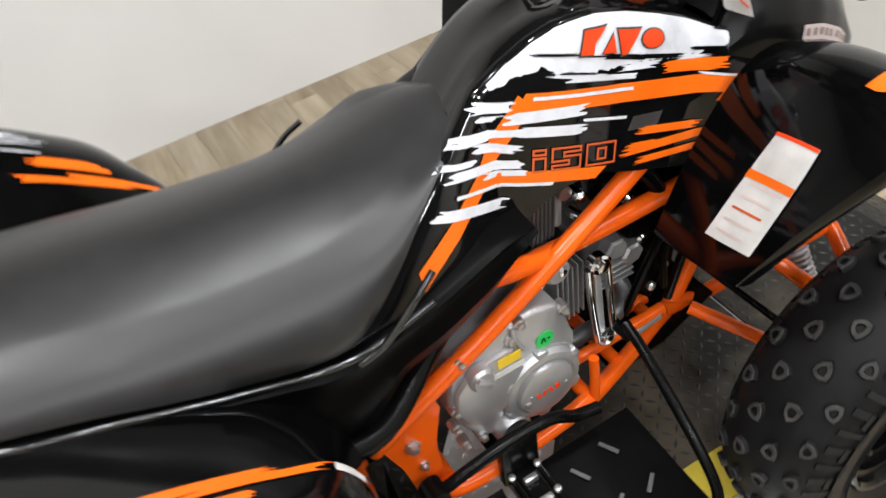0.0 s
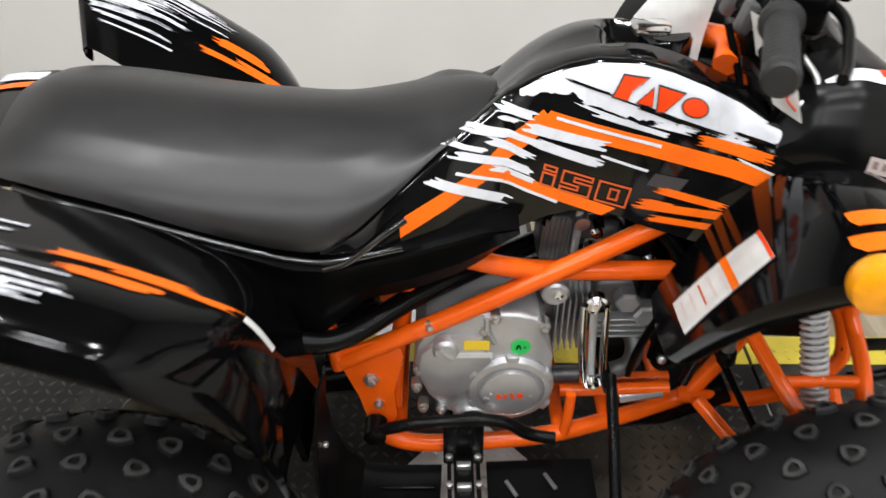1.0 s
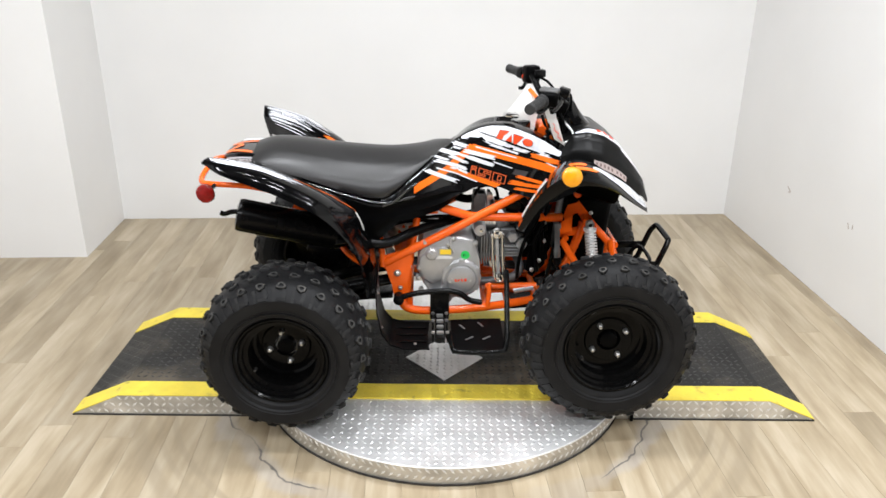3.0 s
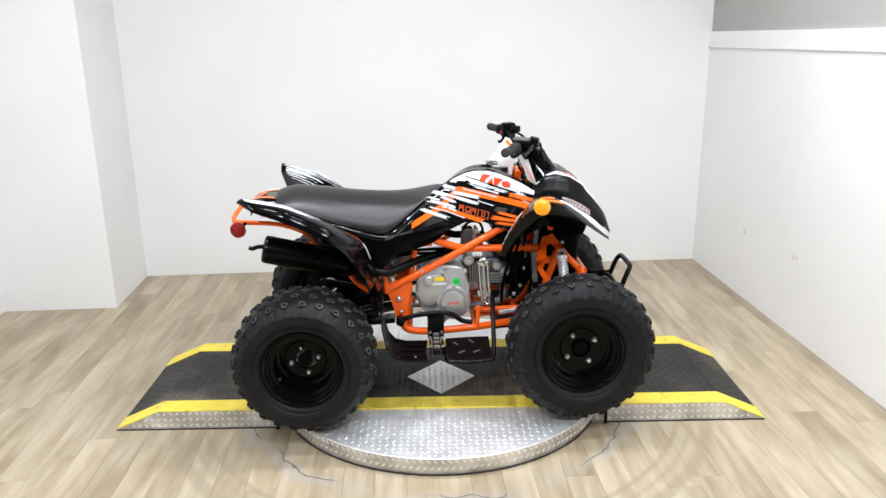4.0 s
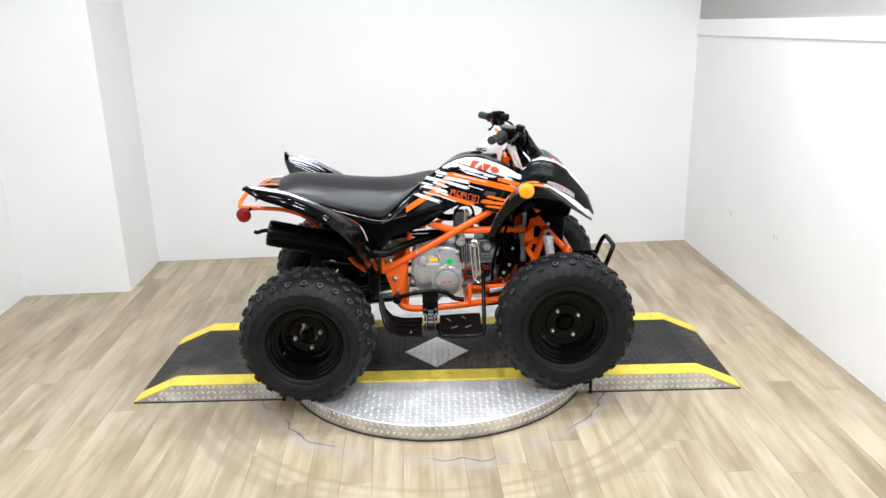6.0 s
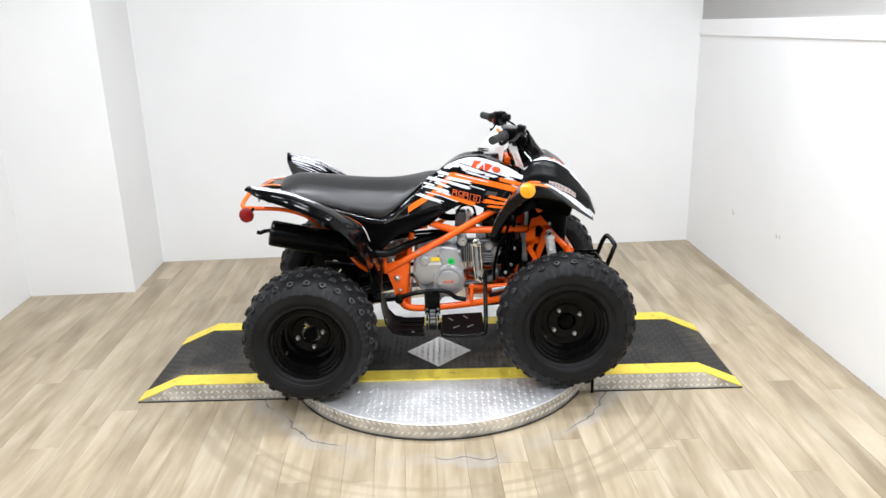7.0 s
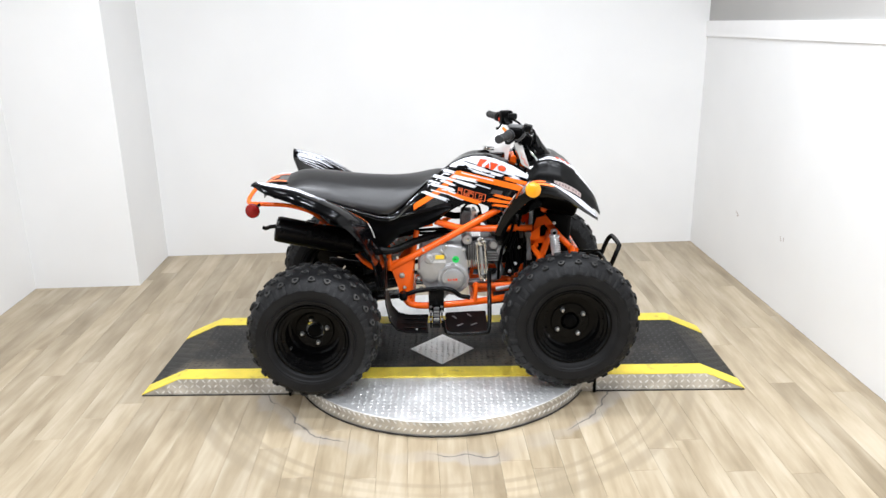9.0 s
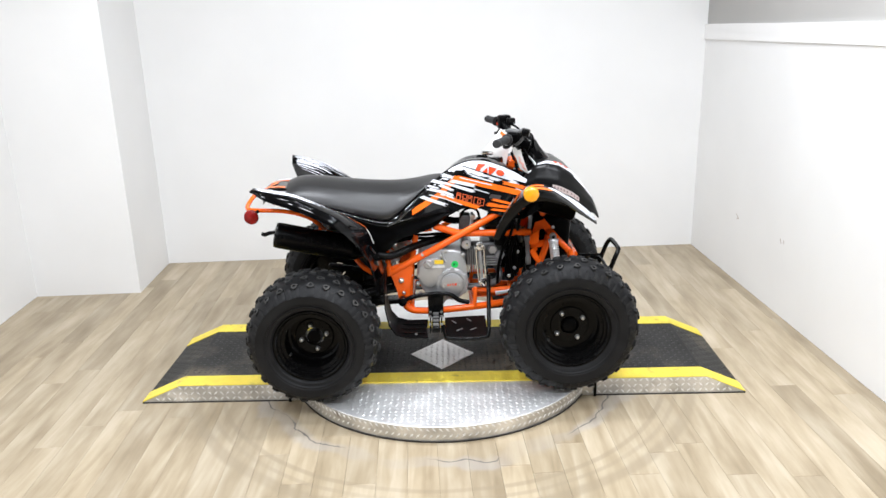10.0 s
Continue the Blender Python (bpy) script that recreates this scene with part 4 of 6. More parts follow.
rows = []
for i in range(len(ga)):
    s = i / (len(ga) - 1)
    row = [ff_at(s, w) for w in np.linspace(0, 1, 12)]
    e = row[-1]
    k = 1 - 0.7 * max(0, s - 0.6) / 0.4
    turn = Vector((lin([(0, 0.036), (0.22, 0.030), (0.42, 0.010), (0.6, 0.008)], s), 0.002, lin([(0, -0.010), (0.22, -0.026), (0.42, -0.034), (0.6, -0.022)], s)))
    row += [e + k * (Vector((0.0, -0.005, 0.0)) + turn * 0.25), e + k * (Vector((0.0, -0.006, 0.0)) + turn * 0.6), e + k * turn]
    rows.append(row)
front_fender, front_fender_far = pair("front_fender", skin(rows, 0.003), GUARD_BLACK, "glossy black front mudguard", 45)
for k, (s0, s1, w0, w1, mt) in enumerate(((0.355, 0.53, 0.80, 0.89, ORANGE_INK), (0.37, 0.47, 0.66, 0.75, ORANGE_INK))):
    part("fender_graphic", skin([[ff_at(s, w, 0.0016) for w in np.linspace(w0, w1 - (0.04 if i in (0, 9) else 0), 4)] for i, s in enumerate(np.linspace(s0, s1, 10))]), mt, front_fender)
edge = [(0.50, 0.72, 0.80), (0.58, 0.62, 0.84), (0.68, 0.54, 0.90), (0.80, 0.45, 0.97), (0.90, 0.42, 0.98), (0.965, 0.45, 0.95)]
lo, hi = ([(e[0], e[i]) for e in edge] for i in (1, 2))
part("fender_graphic", skin([[ff_at(s, w, 0.0014) for w in np.linspace(lin(lo, s), lin(hi, s), 6)] for s in np.linspace(0.50, 0.965, 26)]), SILVER_INK, front_fender, "white fade along the mudguard edge")
q = [[ff_at(0.055 + 0.185 * u, w, 0.0022) for w in np.linspace(0.48, 0.90 - 0.17 * u, 8)] for u in np.linspace(0, 1, 10)]
stick = part("warning_sticker", skin(q), PAPER, front_fender, "white warning sticker with orange band")
part("sticker_band", skin([[ff_at(0.055 + 0.185 * u, w, 0.003) for w in np.linspace(0.48, 0.90 - 0.17 * u, 8)] for u in (0.58, 0.65)]), ORANGE_INK, stick)
part("sticker_band", skin([[ff_at(0.055 + 0.185 * u, w, 0.003) for w in np.linspace(0.48, 0.90 - 0.17 * u, 8)] for u in (0.965, 1.0)]), RED_INK, stick)
for i in range(5):
    part("sticker_bar", skin([[ff_at(s, w, 0.003) for w in np.linspace(0.54, 0.77, 4)] for s in (0.07 + 0.021 * i, 0.074 + 0.021 * i)]), DULL_INK if i == 2 else PINK_INK, stick)
bm = lathe([(0.001, -0.012), (0.018, -0.011), (0.0275, -0.006), (0.0285, 0.004), (0.026, 0.012), (0.001, 0.012)], 36)
bmesh.ops.transform(bm, matrix=pose(0.332, -0.428, 0.868, -8, 0, 0), verts=bm.verts[:])
bp("side_reflector", bm, AMBER, "round amber reflector")

# Decals on the side panel: ragged brush strokes along the panel's slope


def stroke(x0, z0, x1, z1, thick, material, ragged=0.012, strands=5, off=0.0012, seed=0, slant=0.5, name="brush_stroke", at=None, host=None):
    """A dry-brush stroke from (x0, z0) to (x1, z1): strands of uneven length side by side."""
    rnd = random.Random(seed * 131 + int(1e4 * abs(x0) + 1e3 * abs(z0)))
    at, host = at or panel_at, host or panel
    bm = bmesh.new()
    ln = math.hypot(x1 - x0, z1 - z0)
    ux, uz = (x1 - x0) / ln, (z1 - z0) / ln
    vx, vz = -uz, ux
    n = max(2, int(ln / 0.010))
    ends = [(rnd.uniform(-1, 1) * ragged, rnd.uniform(-1, 1) * ragged) for _ in range(2 * strands + 1)]
    rows = []
    for i in range(n + 1):
        row = []
        for k, (e0, e1) in enumerate(ends):
            b = (k / (2 * strands) - 0.5) * thick
            s = e0 + (ln + e1 - e0) * i / n + slant * b
            row.append(at(x0 + ux * s + vx * b, z0 + uz * s + vz * b, off))
        rows.append(row)
    skin(rows, 0.0, bm)
    return part(name, bm, material, host)


# White field along the top of the panel
W_LOW = [(0.045, 0.892), (0.08, 0.898), (0.106, 0.899), (0.110, 0.893), (0.127, 0.886), (0.156, 0.877), (0.19, 0.869), (0.21, 0.868), (0.25, 0.861), (0.294, 0.849), (0.333, 0.850), (0.387, 0.837), (0.43, 0.806)]
rnd = random.Random(4)
rows = []
for x in np.linspace(0.043, 0.424, 96):
    zt = lin(P_TOP, x) - 0.004
    zl = min(zt - 0.003, lin(W_LOW, x) + rnd.uniform(-0.0022, 0.0022))
    rows.append([panel_at(x, zt + (zl - zt) * k / 8, 0.0012) for k in range(9)])
part("white_field", skin(rows), WHITE_INK, panel, "white paint-splash graphic")
for i, (a, b, c, d, t, mt) in enumerate(((0.112, 0.889, 0.175, 0.866, 0.006, WHITE_INK), (0.135, 0.876, 0.222, 0.851, 0.006, WHITE_INK), (0.205, 0.866, 0.245, 0.857, 0.008, WHITE_INK), (0.28, 0.852, 0.315, 0.842, 0.006, WHITE_INK), (0.345, 0.846, 0.392, 0.833, 0.005, WHITE_INK), (0.097, 0.914, 0.150, 0.899, 0.003, BLACK_GLOSS), (0.150, 0.897, 0.190, 0.884, 0.002, BLACK_GLOSS), (0.183, 0.886, 0.232, 0.869, 0.006, BLACK_GLOSS), (0.120, 0.888, 0.165, 0.873, 0.0025, BLACK_GLOSS), (0.225, 0.872, 0.285, 0.853, 0.005, BLACK_GLOSS), (0.335, 0.868, 0.368, 0.856, 0.003, BLACK_GLOSS), (0.30, 0.856, 0.34, 0.846, 0.004, BLACK_GLOSS))):
    stroke(a, b, c, d, t, mt, 0.009, 3, 0.0018 if mt is WHITE_INK else 0.0021, 70 + i)
# Orange stripes
stroke(0.071, 0.869, 0.368, 0.797, 0.022, ORANGE_INK, 0.0, 1, 0.0016, 1, 0.6, "orange_stripe")
stroke(0.330, 0.790, 0.348, 0.783, 0.012, ORANGE_INK, 0.0, 1, 0.0016, 5, 0.6, "orange_stripe")
stroke(-0.104, 0.747, 0.010, 0.808, 0.021, ORANGE_INK, 0.0, 1, 0.0014, 2, 0.5, "orange_stripe")
stroke(0.004, 0.805, 0.078, 0.871, 0.021, ORANGE_INK, 0.0, 1, 0.0012, 2, 0.0, "orange_stripe")
stroke(-0.010, 0.806, 0.158, 0.752, 0.015, ORANGE_INK, 0.0, 1, 0.0016, 3, 0.9, "orange_stripe")
# White strokes
for i, (a, b, c, d, t) in enumerate(((0.018, 0.878, 0.064, 0.869, 0.011), (0.020, 0.866, 0.044, 0.861, 0.006), (0.054, 0.857, 0.146, 0.838, 0.013), (-0.024, 0.860, 0.034, 0.845, 0.011), (0.030, 0.847, 0.075, 0.836, 0.008), (0.066, 0.838, 0.140, 0.816, 0.012), (-0.045, 0.844, 0.002, 0.830, 0.006), (0.006, 0.842, 0.058, 0.820, 0.010), (-0.036, 0.831, 0.058, 0.802, 0.010), (0.010, 0.807, 0.062, 0.790, 0.007), (-0.064, 0.803, 0.030, 0.762, 0.012), (0.305, 0.826, 0.372, 0.803, 0.003))):
    stroke(a, b, c, d, t, WHITE_INK, 0.008, max(2, int(t / 0.003)), 0.0022, i)
stroke(0.143, 0.826, 0.199, 0.808, 0.0035, WHITE_INK, 0.003, 1, 0.0024, 29)
stroke(-0.035, 0.809, 0.094, 0.763, 0.004, WHITE_INK, 0.002, 1, 0.0024, 30)
stroke(0.088, 0.870, 0.213, 0.839, 0.004, WHITE_INK, 0.002, 1, 0.0024, 31)
for i, (a, b, c, d, t) in enumerate(((0.258, 0.848, 0.340, 0.829, 0.013), (0.280, 0.838, 0.325, 0.826, 0.005), (0.219, 0.783, 0.298, 0.763, 0.010), (0.200, 0.770, 0.240, 0.762, 0.005), (0.194, 0.763, 0.328, 0.747, 0.011), (0.212, 0.745, 0.320, 0.731, 0.009))):
    stroke(a, b, c, d, t, ORANGE_INK, 0.009, 5, 0.002, 40 + i)
stroke(0.205, 0.797, 0.246, 0.790, 0.017, SMOKE_INK, 0.0, 1, 0.0014, 50, 0.4)
# Maker's mark: four plain slanted shapes with a dark border
SHAPES = (((0.0, -0.5), (0.36, -0.5), (0.40, -0.05), (0.72, 0.62), (0.14, 0.5)), ((0.60, -0.5), (1.0, -0.5), (0.92, 0.30)), ((1.16, -0.66), (1.32, -0.60), (1.70, 0.40), (1.06, 0.44)))

def mark_at(u, v, off):
    return panel_at(0.153 + 0.0455 * u + 0.005 * v, 0.9095 - 0.0112 * u + 0.024 * v, off)


for shape in SHAPES:
    cu, cv = sum(p[0] for p in shape) / len(shape), sum(p[1] for p in shape) / len(shape)
    for grow, mt, off in ((1.16, SMOKE_INK, 0.0024), (1.0, RED_INK, 0.0034)):
        bm = bmesh.new()
        ring = []
        for p, q in zip(shape, shape[1:] + shape[:1]):
            for t in (0.0, 0.25, 0.5, 0.75):
                u, v = p[0] + (q[0] - p[0]) * t, p[1] + (q[1] - p[1]) * t
                ring.append(bm.verts.new(mark_at(cu + (u - cu) * grow, cv + (v - cv) * grow, off)))
        mid = bm.verts.new(mark_at(cu, cv, off))
        for p, q in zip(ring, ring[1:] + ring[:1]):
            bm.faces.new((mid, p, q))
        part("maker_shape", bm, mt, panel)
for r0, r1, mt, off in ((0.0, 0.46, SMOKE_INK, 0.0024), (0.0, 0.40, RED_INK, 0.0034)):
    rows = [[mark_at(2.06 + 0.78 * r * math.cos(a), -0.06 + r * math.sin(a), off) for r in (r0, (r0 + r1) / 2, r1)] for a in np.linspace(0, 2 * math.pi, 25)]
    part("maker_shape", skin(rows), mt, panel)


def outline_glyph(pts, thick):
    """A closed outline of even thickness on the panel, in one sheet."""
    p = [Vector(q) for q in pts]
    k = len(p)
    rows = []
    for i in range(k + 1):
        a, b, c = p[(i - 1) % k], p[i % k], p[(i + 1) % k]
        u, v = (b - a).normalized(), (c - b).normalized()
        m = Vector((-u.y - v.y, u.x + v.x))
        m = m.normalized() * thick / 2 / max(0.4, m.normalized().dot(Vector((-u.y, u.x))))
        if i:
            prev = rows[-1]
            q0, q1 = last
            for t in (0.34, 0.67):
                rows.append([panel_at(*(q0[s].lerp(b + s * m, t)), 0.0018) for s in (-1, 1)])
        last = ({-1: b - m, 1: b + m}, None)
        rows.append([panel_at(*(b + s * m), 0.0018) for s in (-1, 1)])
    return skin(rows)


# The number 150, drawn as open outlines that lean with the panel
def lean(u, v):
    return (0.069 + u * 0.106 + v * 0.005, 0.787 - u * 0.028 + v * 0.0255)


for pts, closed in (([(0.02, 0), (0.02, 0.62), (0.16, 0.62), (0.16, 0)], True), ([(0.02, 0.78), (0.02, 1), (0.16, 1), (0.16, 0.78)], True), ([(0.24, 0), (0.24, 0.2), (0.44, 0.2), (0.44, 0.4), (0.24, 0.4), (0.24, 1), (0.58, 1), (0.58, 0.8), (0.38, 0.8), (0.38, 0.6), (0.58, 0.6), (0.58, 0)], True), ([(0.66, 0.0), (0.66, 1), (1.02, 1), (1.02, 0)], True), ([(0.80, 0.25), (0.80, 0.75), (0.90, 0.75), (0.90, 0.25)], True)):
    part("number_outline", outline_glyph([lean(*p) for p in pts], 0.0028), DULL_INK, panel)

# Decals on the rear fenders


def fender_stroke(host, mirror, s0, w0, s1, w1, thick, material, seed, strands=5, ragged=0.03):
    rnd = random.Random(seed)
    bm = bmesh.new()
    n = 14
    ends = [(rnd.uniform(-1, 1) * ragged, rnd.uniform(-1, 1) * ragged) for _ in range(2 * strands + 1)]
    rows = []
    for i in range(n + 1):
        t = i / n
        row = []
        for k, (e0, e1) in enumerate(ends):
            s = s0 + e0 + (s1 + e1 - s0 - e0) * t
            w = w0 + (w1 - w0) * t + (k / (2 * strands) - 0.5) * thick
            p = fender_at(max(0.01, min(0.99, s)), max(0.01, min(0.99, w)), 0.0022)
            row.append(Vector((p.x, -p.y, p.z)) if mirror else p)
        rows.append(row)
    skin(rows, 0.0, bm)
    part("brush_stroke", bm, material, host)


for host, flip in ((rear_fender, False), (rear_fender_far, True)):
    rnd = random.Random(21)
    streaks = [(0.05, 0.84, 0.34, 0.80, 0.13, WHITE_INK), (0.04, 0.64, 0.20, 0.66, 0.08, SILVER_INK), (0.05, 0.46, 0.20, 0.48, 0.08, SILVER_INK), (0.04, 0.30, 0.18, 0.32, 0.06, SILVER_INK)]
    for k in range(22):
        w = 0.16 + 0.74 * (k + rnd.random() * 0.7) / 22
        s0 = rnd.uniform(0.03, 0.10)
        streaks.append((s0, w, s0 + rnd.uniform(0.10, 0.24) + 0.10 * (w > 0.6), w + rnd.uniform(-0.01, 0.02), rnd.uniform(0.008, 0.024), SILVER_INK if k % 3 else WHITE_INK))
    streaks += [(0.33, 0.32, 0.57, 0.35, 0.095, ORANGE_INK), (0.44, 0.40, 0.68, 0.42, 0.075, ORANGE_INK), (0.37, 0.52, 0.51, 0.53, 0.09, ORANGE_INK)]
    for i, (s0, w0, s1, w1, t, mt) in enumerate(streaks):
        fender_stroke(host, flip, s0, w0, s1, w1, t, mt, i + 7, max(1, int(t / 0.02)))
bm = skin([[fender_at(s, w, 0.002) for w in np.linspace(0.40, 0.46, 4)] for s in np.linspace(0.70, 0.79, 6)])
part("white_label", bm, PAPER, rear_fender, "white paper label")

# Frame
TUBE = 0.0138


def frame_tube(pts, r=TUBE, both=True, name="frame_tube", material=None, label="", steps=6):
    bm = tube(pts, r, n=12, steps=steps)
    if both:
        return pair(name, bm, material or ORANGE, label)
    return bp(name, bm, material or ORANGE, label)


frame_tube([(-0.200, -0.146, 0.492), (0.02, -0.142, 0.607), (0.245, -0.128, 0.728), (0.33, -0.11, 0.772)], both=False)
frame_tube([(-0.02, -0.150, 0.684), (0.03, -0.142, 0.664), (0.085, -0.128, 0.646), (0.18, -0.126, 0.642), (0.37, -0.122, 0.640)], both=False)
frame_tube([(-0.150, -0.160, 0.362), (-0.125, -0.165, 0.338), (-0.06, -0.168, 0.330), (0.10, -0.160, 0.336), (0.22, -0.128, 0.338), (0.300, -0.102, 0.342), (0.338, -0.095, 0.356), (0.364, -0.092, 0.395), (0.393, -0.090, 0.454), (0.430, -0.090, 0.552), (0.446, -0.088, 0.615)])
frame_tube([(-0.205, -0.146, 0.480), (-0.212, -0.146, 0.56), (-0.222, -0.146, 0.66)], 0.011)
frame_tube([(-0.128, -0.120, 0.37), (-0.118, -0.120, 0.50), (-0.095, -0.12, 0.64)], 0.012)
frame_tube([(-0.30, -0.12, 0.62), (-0.18, -0.135, 0.655), (-0.03, -0.15, 0.675)], 0.012)
frame_tube([(-0.36, -0.12, 0.575), (-0.31, -0.16, 0.525), (-0.255, -0.16, 0.485)], 0.010)
frame_tube([(-0.49, -0.10, 0.668), (-0.36, -0.105, 0.62), (-0.24, -0.12, 0.58)], 0.011)
frame_tube([(0.37, -0.122, 0.640), (0.352, -0.112, 0.52), (0.330, -0.10, 0.39)], 0.008, False, "brake_hose", BLACK_METAL, "black brake hose")
frame_tube([(0.420, -0.075, 0.675), (0.48, -0.078, 0.60), (0.545, -0.080, 0.525), (0.575, -0.085, 0.44), (0.56, -0.09, 0.40)], 0.0125)
frame_tube([(0.325, -0.10, 0.360), (0.45, -0.11, 0.362), (0.56, -0.10, 0.40)], 0.0125)
frame_tube([(0.25, -0.10, 0.70), (0.33, -0.08, 0.76), (0.42, -0.06, 0.80), (0.50, -0.06, 0.78)], 0.012)
for x, z, r in ((-0.12, 0.345, 0.011), (0.13, 0.338, 0.011), (0.205, 0.345, 0.011), (0.30, 0.355, 0.011), (0.42, 0.71, 0.012), (0.555, 0.535, 0.011), (0.39, 0.56, 0.011)):
    half = lin([(0.13, 0.15), (0.30, 0.10)], x)
    frame_tube([(x, -half, z), (x, half, z)], r, False, "cross_tube", steps=1)
frame_tube([(0.135, -0.16, 0.338), (0.14, -0.155, 0.38), (0.142, -0.15, 0.42)], 0.008, True, "cradle_strut")
frame_tube([(0.13, -0.12, 0.395), (0.30, -0.12, 0.40)], 0.010, True, "cradle_strut")
frame_tube([(0.13, -0.06, 0.352), (0.32, -0.06, 0.360)], 0.010, True, "cradle_strut")
plates = [
    ("gusset", [(-0.212, 0.512), (-0.19, 0.520), (-0.118, 0.545), (-0.108, 0.50), (-0.128, 0.43), (-0.122, 0.375), (-0.135, 0.342), (-0.168, 0.352), (-0.178, 0.42)], -0.150, -0.143),
    ("gusset", [(0.345, 0.615), (0.40, 0.655), (0.40, 0.60), (0.36, 0.59)], -0.142, -0.136),
    ("gusset", [(0.01, 0.59), (0.06, 0.615), (0.055, 0.63), (0.01, 0.612)], -0.150, -0.142),
]
for name, outline, y0, y1 in plates:
    pair(name, prism(outline, y0, y1, bevel=0.0015, segments=1), ORANGE, "orange steel gusset plate")
bm = lathe([(0.012, 0.0), (0.012, -0.004), (0.008, -0.005), (0.008, -0.011), (0.005, -0.0125)], 6)
big_bolt = part("frame_bolt", bm, STEEL, bike, "bright frame bolt", 20, (-0.159, -0.150, 0.458))
share(big_bolt, bike, (-0.150, -0.150, 0.405)).scale = (0.65, 0.8, 0.65)
share(big_bolt, bike, (-0.118, -0.134, 0.475)).scale = (0.55, 0.8, 0.55)
share(big_bolt, bike, (0.455, -0.148, 0.665)).scale = (0.6, 0.8, 0.6)

# Dark inner bodies: fuel tank, air box, battery tray
bp("fuel_tank", box((0.26, 0.13, 0.10), pose(0.20, 0, 0.825, 0, 6, 0), 0.03, segments=3), BLACK_SATIN, "black fuel tank under the cover")
bp("air_box", box((0.30, 0.18, 0.13), pose(-0.30, 0, 0.705, 0, 6, 0), 0.02, segments=3), BLACK_SATIN, "black air box under the seat")
bp("under_tray", box((0.20, 0.22, 0.05), pose(-0.57, 0, 0.79, 0, 6, 0), 0.012), BLACK_SATIN)
bp("nose_liner", box((0.20, 0.24, 0.14), pose(0.47, 0, 0.77, 0, 18, 0), 0.02), BLACK_SATIN)

# Engine
CASE_OUT = [(-0.095, 0.470), (-0.092, 0.520), (-0.075, 0.560), (-0.045, 0.578), (0.0, 0.583), (0.055, 0.583), (0.085, 0.572), (0.098, 0.545), (0.108, 0.50), (0.112, 0.43), (0.10, 0.395), (0.06, 0.370), (0.02, 0.375), (-0.02, 0.368), (-0.05, 0.380), (-0.075, 0.415)]
engine = bp("engine", prism(CASE_OUT, -0.148, 0.13, bevel=0.010, segments=3), CASE, "cast aluminium engine", angle=30)
part("clutch_cover", lathe([(0.0655, -0.140), (0.0655, -0.154), (0.060, -0.161), (0.052, -0.163), (0.049, -0.159), (0.046, -0.159), (0.044, -0.168), (0.036, -0.171), (0.004, -0.1715)], 56, centre=(0.047, 0, 0.440)), CASE, engine, "round cast clutch cover", 28)
part("case_web", prism([(-0.09, 0.475), (-0.085, 0.515), (-0.055, 0.545), (0.005, 0.55), (0.02, 0.50), (-0.01, 0.44), (-0.045, 0.42), (-0.075, 0.44)], -0.160, -0.146, bevel=0.007, segments=2), CASE, engine)
for k in range(6):
    a = 0.5 + k * math.pi / 3
    part("cover_lug", box((0.016, 0.014, 0.020), pose(0.047 + 0.061 * math.cos(a), -0.154, 0.440 + 0.061 * math.sin(a), 0, -math.degrees(a), 0), 0.004), CASE, engine)
part("drain_boss", lathe([(0.030, -0.14), (0.029, -0.158), (0.024, -0.164), (0.022, -0.164), (0.020, -0.150), (0.003, -0.150)], 32, centre=(-0.008, 0, 0.378)), CASE, engine)
part("drain_hole", lathe([(0.019, -0.149), (0.019, -0.1515), (0.002, -0.1515)], 24, centre=(-0.008, 0, 0.378)), CASE_DARK, engine)
filler = part("filler_cap", lathe([(0.019, -0.150), (0.019, -0.164), (0.015, -0.169), (0.003, -0.169)], 24, centre=(-0.048, 0, 0.528)), CASE, engine, "cast filler cap with a grip", 30)
part("cap_grip", box((0.030, 0.008, 0.008), pose(-0.048, -0.170, 0.528, 0, 50, 0), 0.002), CASE, filler)
screw = None
for x, z in ((-0.088, 0.475), (-0.083, 0.395), (-0.055, 0.390), (-0.07, 0.565), (0.022, 0.577), (0.092, 0.560), (0.106, 0.44), (0.012, 0.432), (0.005, 0.556), (-0.092, 0.44)):
    if screw is None:
        screw = part("case_screw", lathe([(0.0085, 0.006), (0.0085, -0.010), (0.0055, -0.011), (0.0055, -0.016), (0.003, -0.017)], 12), STEEL, engine, "", 20, (x, -0.142, z))
    else:
        share(screw, engine, (x, -0.142 - (0.014 if (x, z) == (0.012, 0.432) else 0), z))
for x, z in ((0.018, 0.444), (0.077, 0.438)):
    s = share(screw, engine, (x, -0.156, z))
    s.scale = (0.55, 1, 0.55)
for i, (x, w, lean_) in enumerate(((0.030, 0.006, -20), (0.0395, 0.0045, 25), (0.050, 0.0045, -25), (0.061, 0.008, 0))):
    part("maker_shape", box((w, 0.001, 0.009 if i != 2 else 0.011), pose(x, -0.1722, 0.440 + 0.0006 * i, 0, lean_, 0), 0), RED_INK, engine)
part("yellow_sticker", box((0.036, 0.001, 0.017), pose(-0.004, -0.1608, 0.535, 0, 0, 0), 0), YELLOW_INK, engine)
part("white_sticker", box((0.066, 0.001, 0.010), pose(-0.014, -0.1612, 0.516, 0, 0, 0), 0), PAPER, engine)
green = part("green_sticker", lathe([(0.0145, 0.0), (0.0145, -0.001), (0.001, -0.001)], 24, centre=(0.060, -0.1490, 0.520)), GREEN_INK, engine)
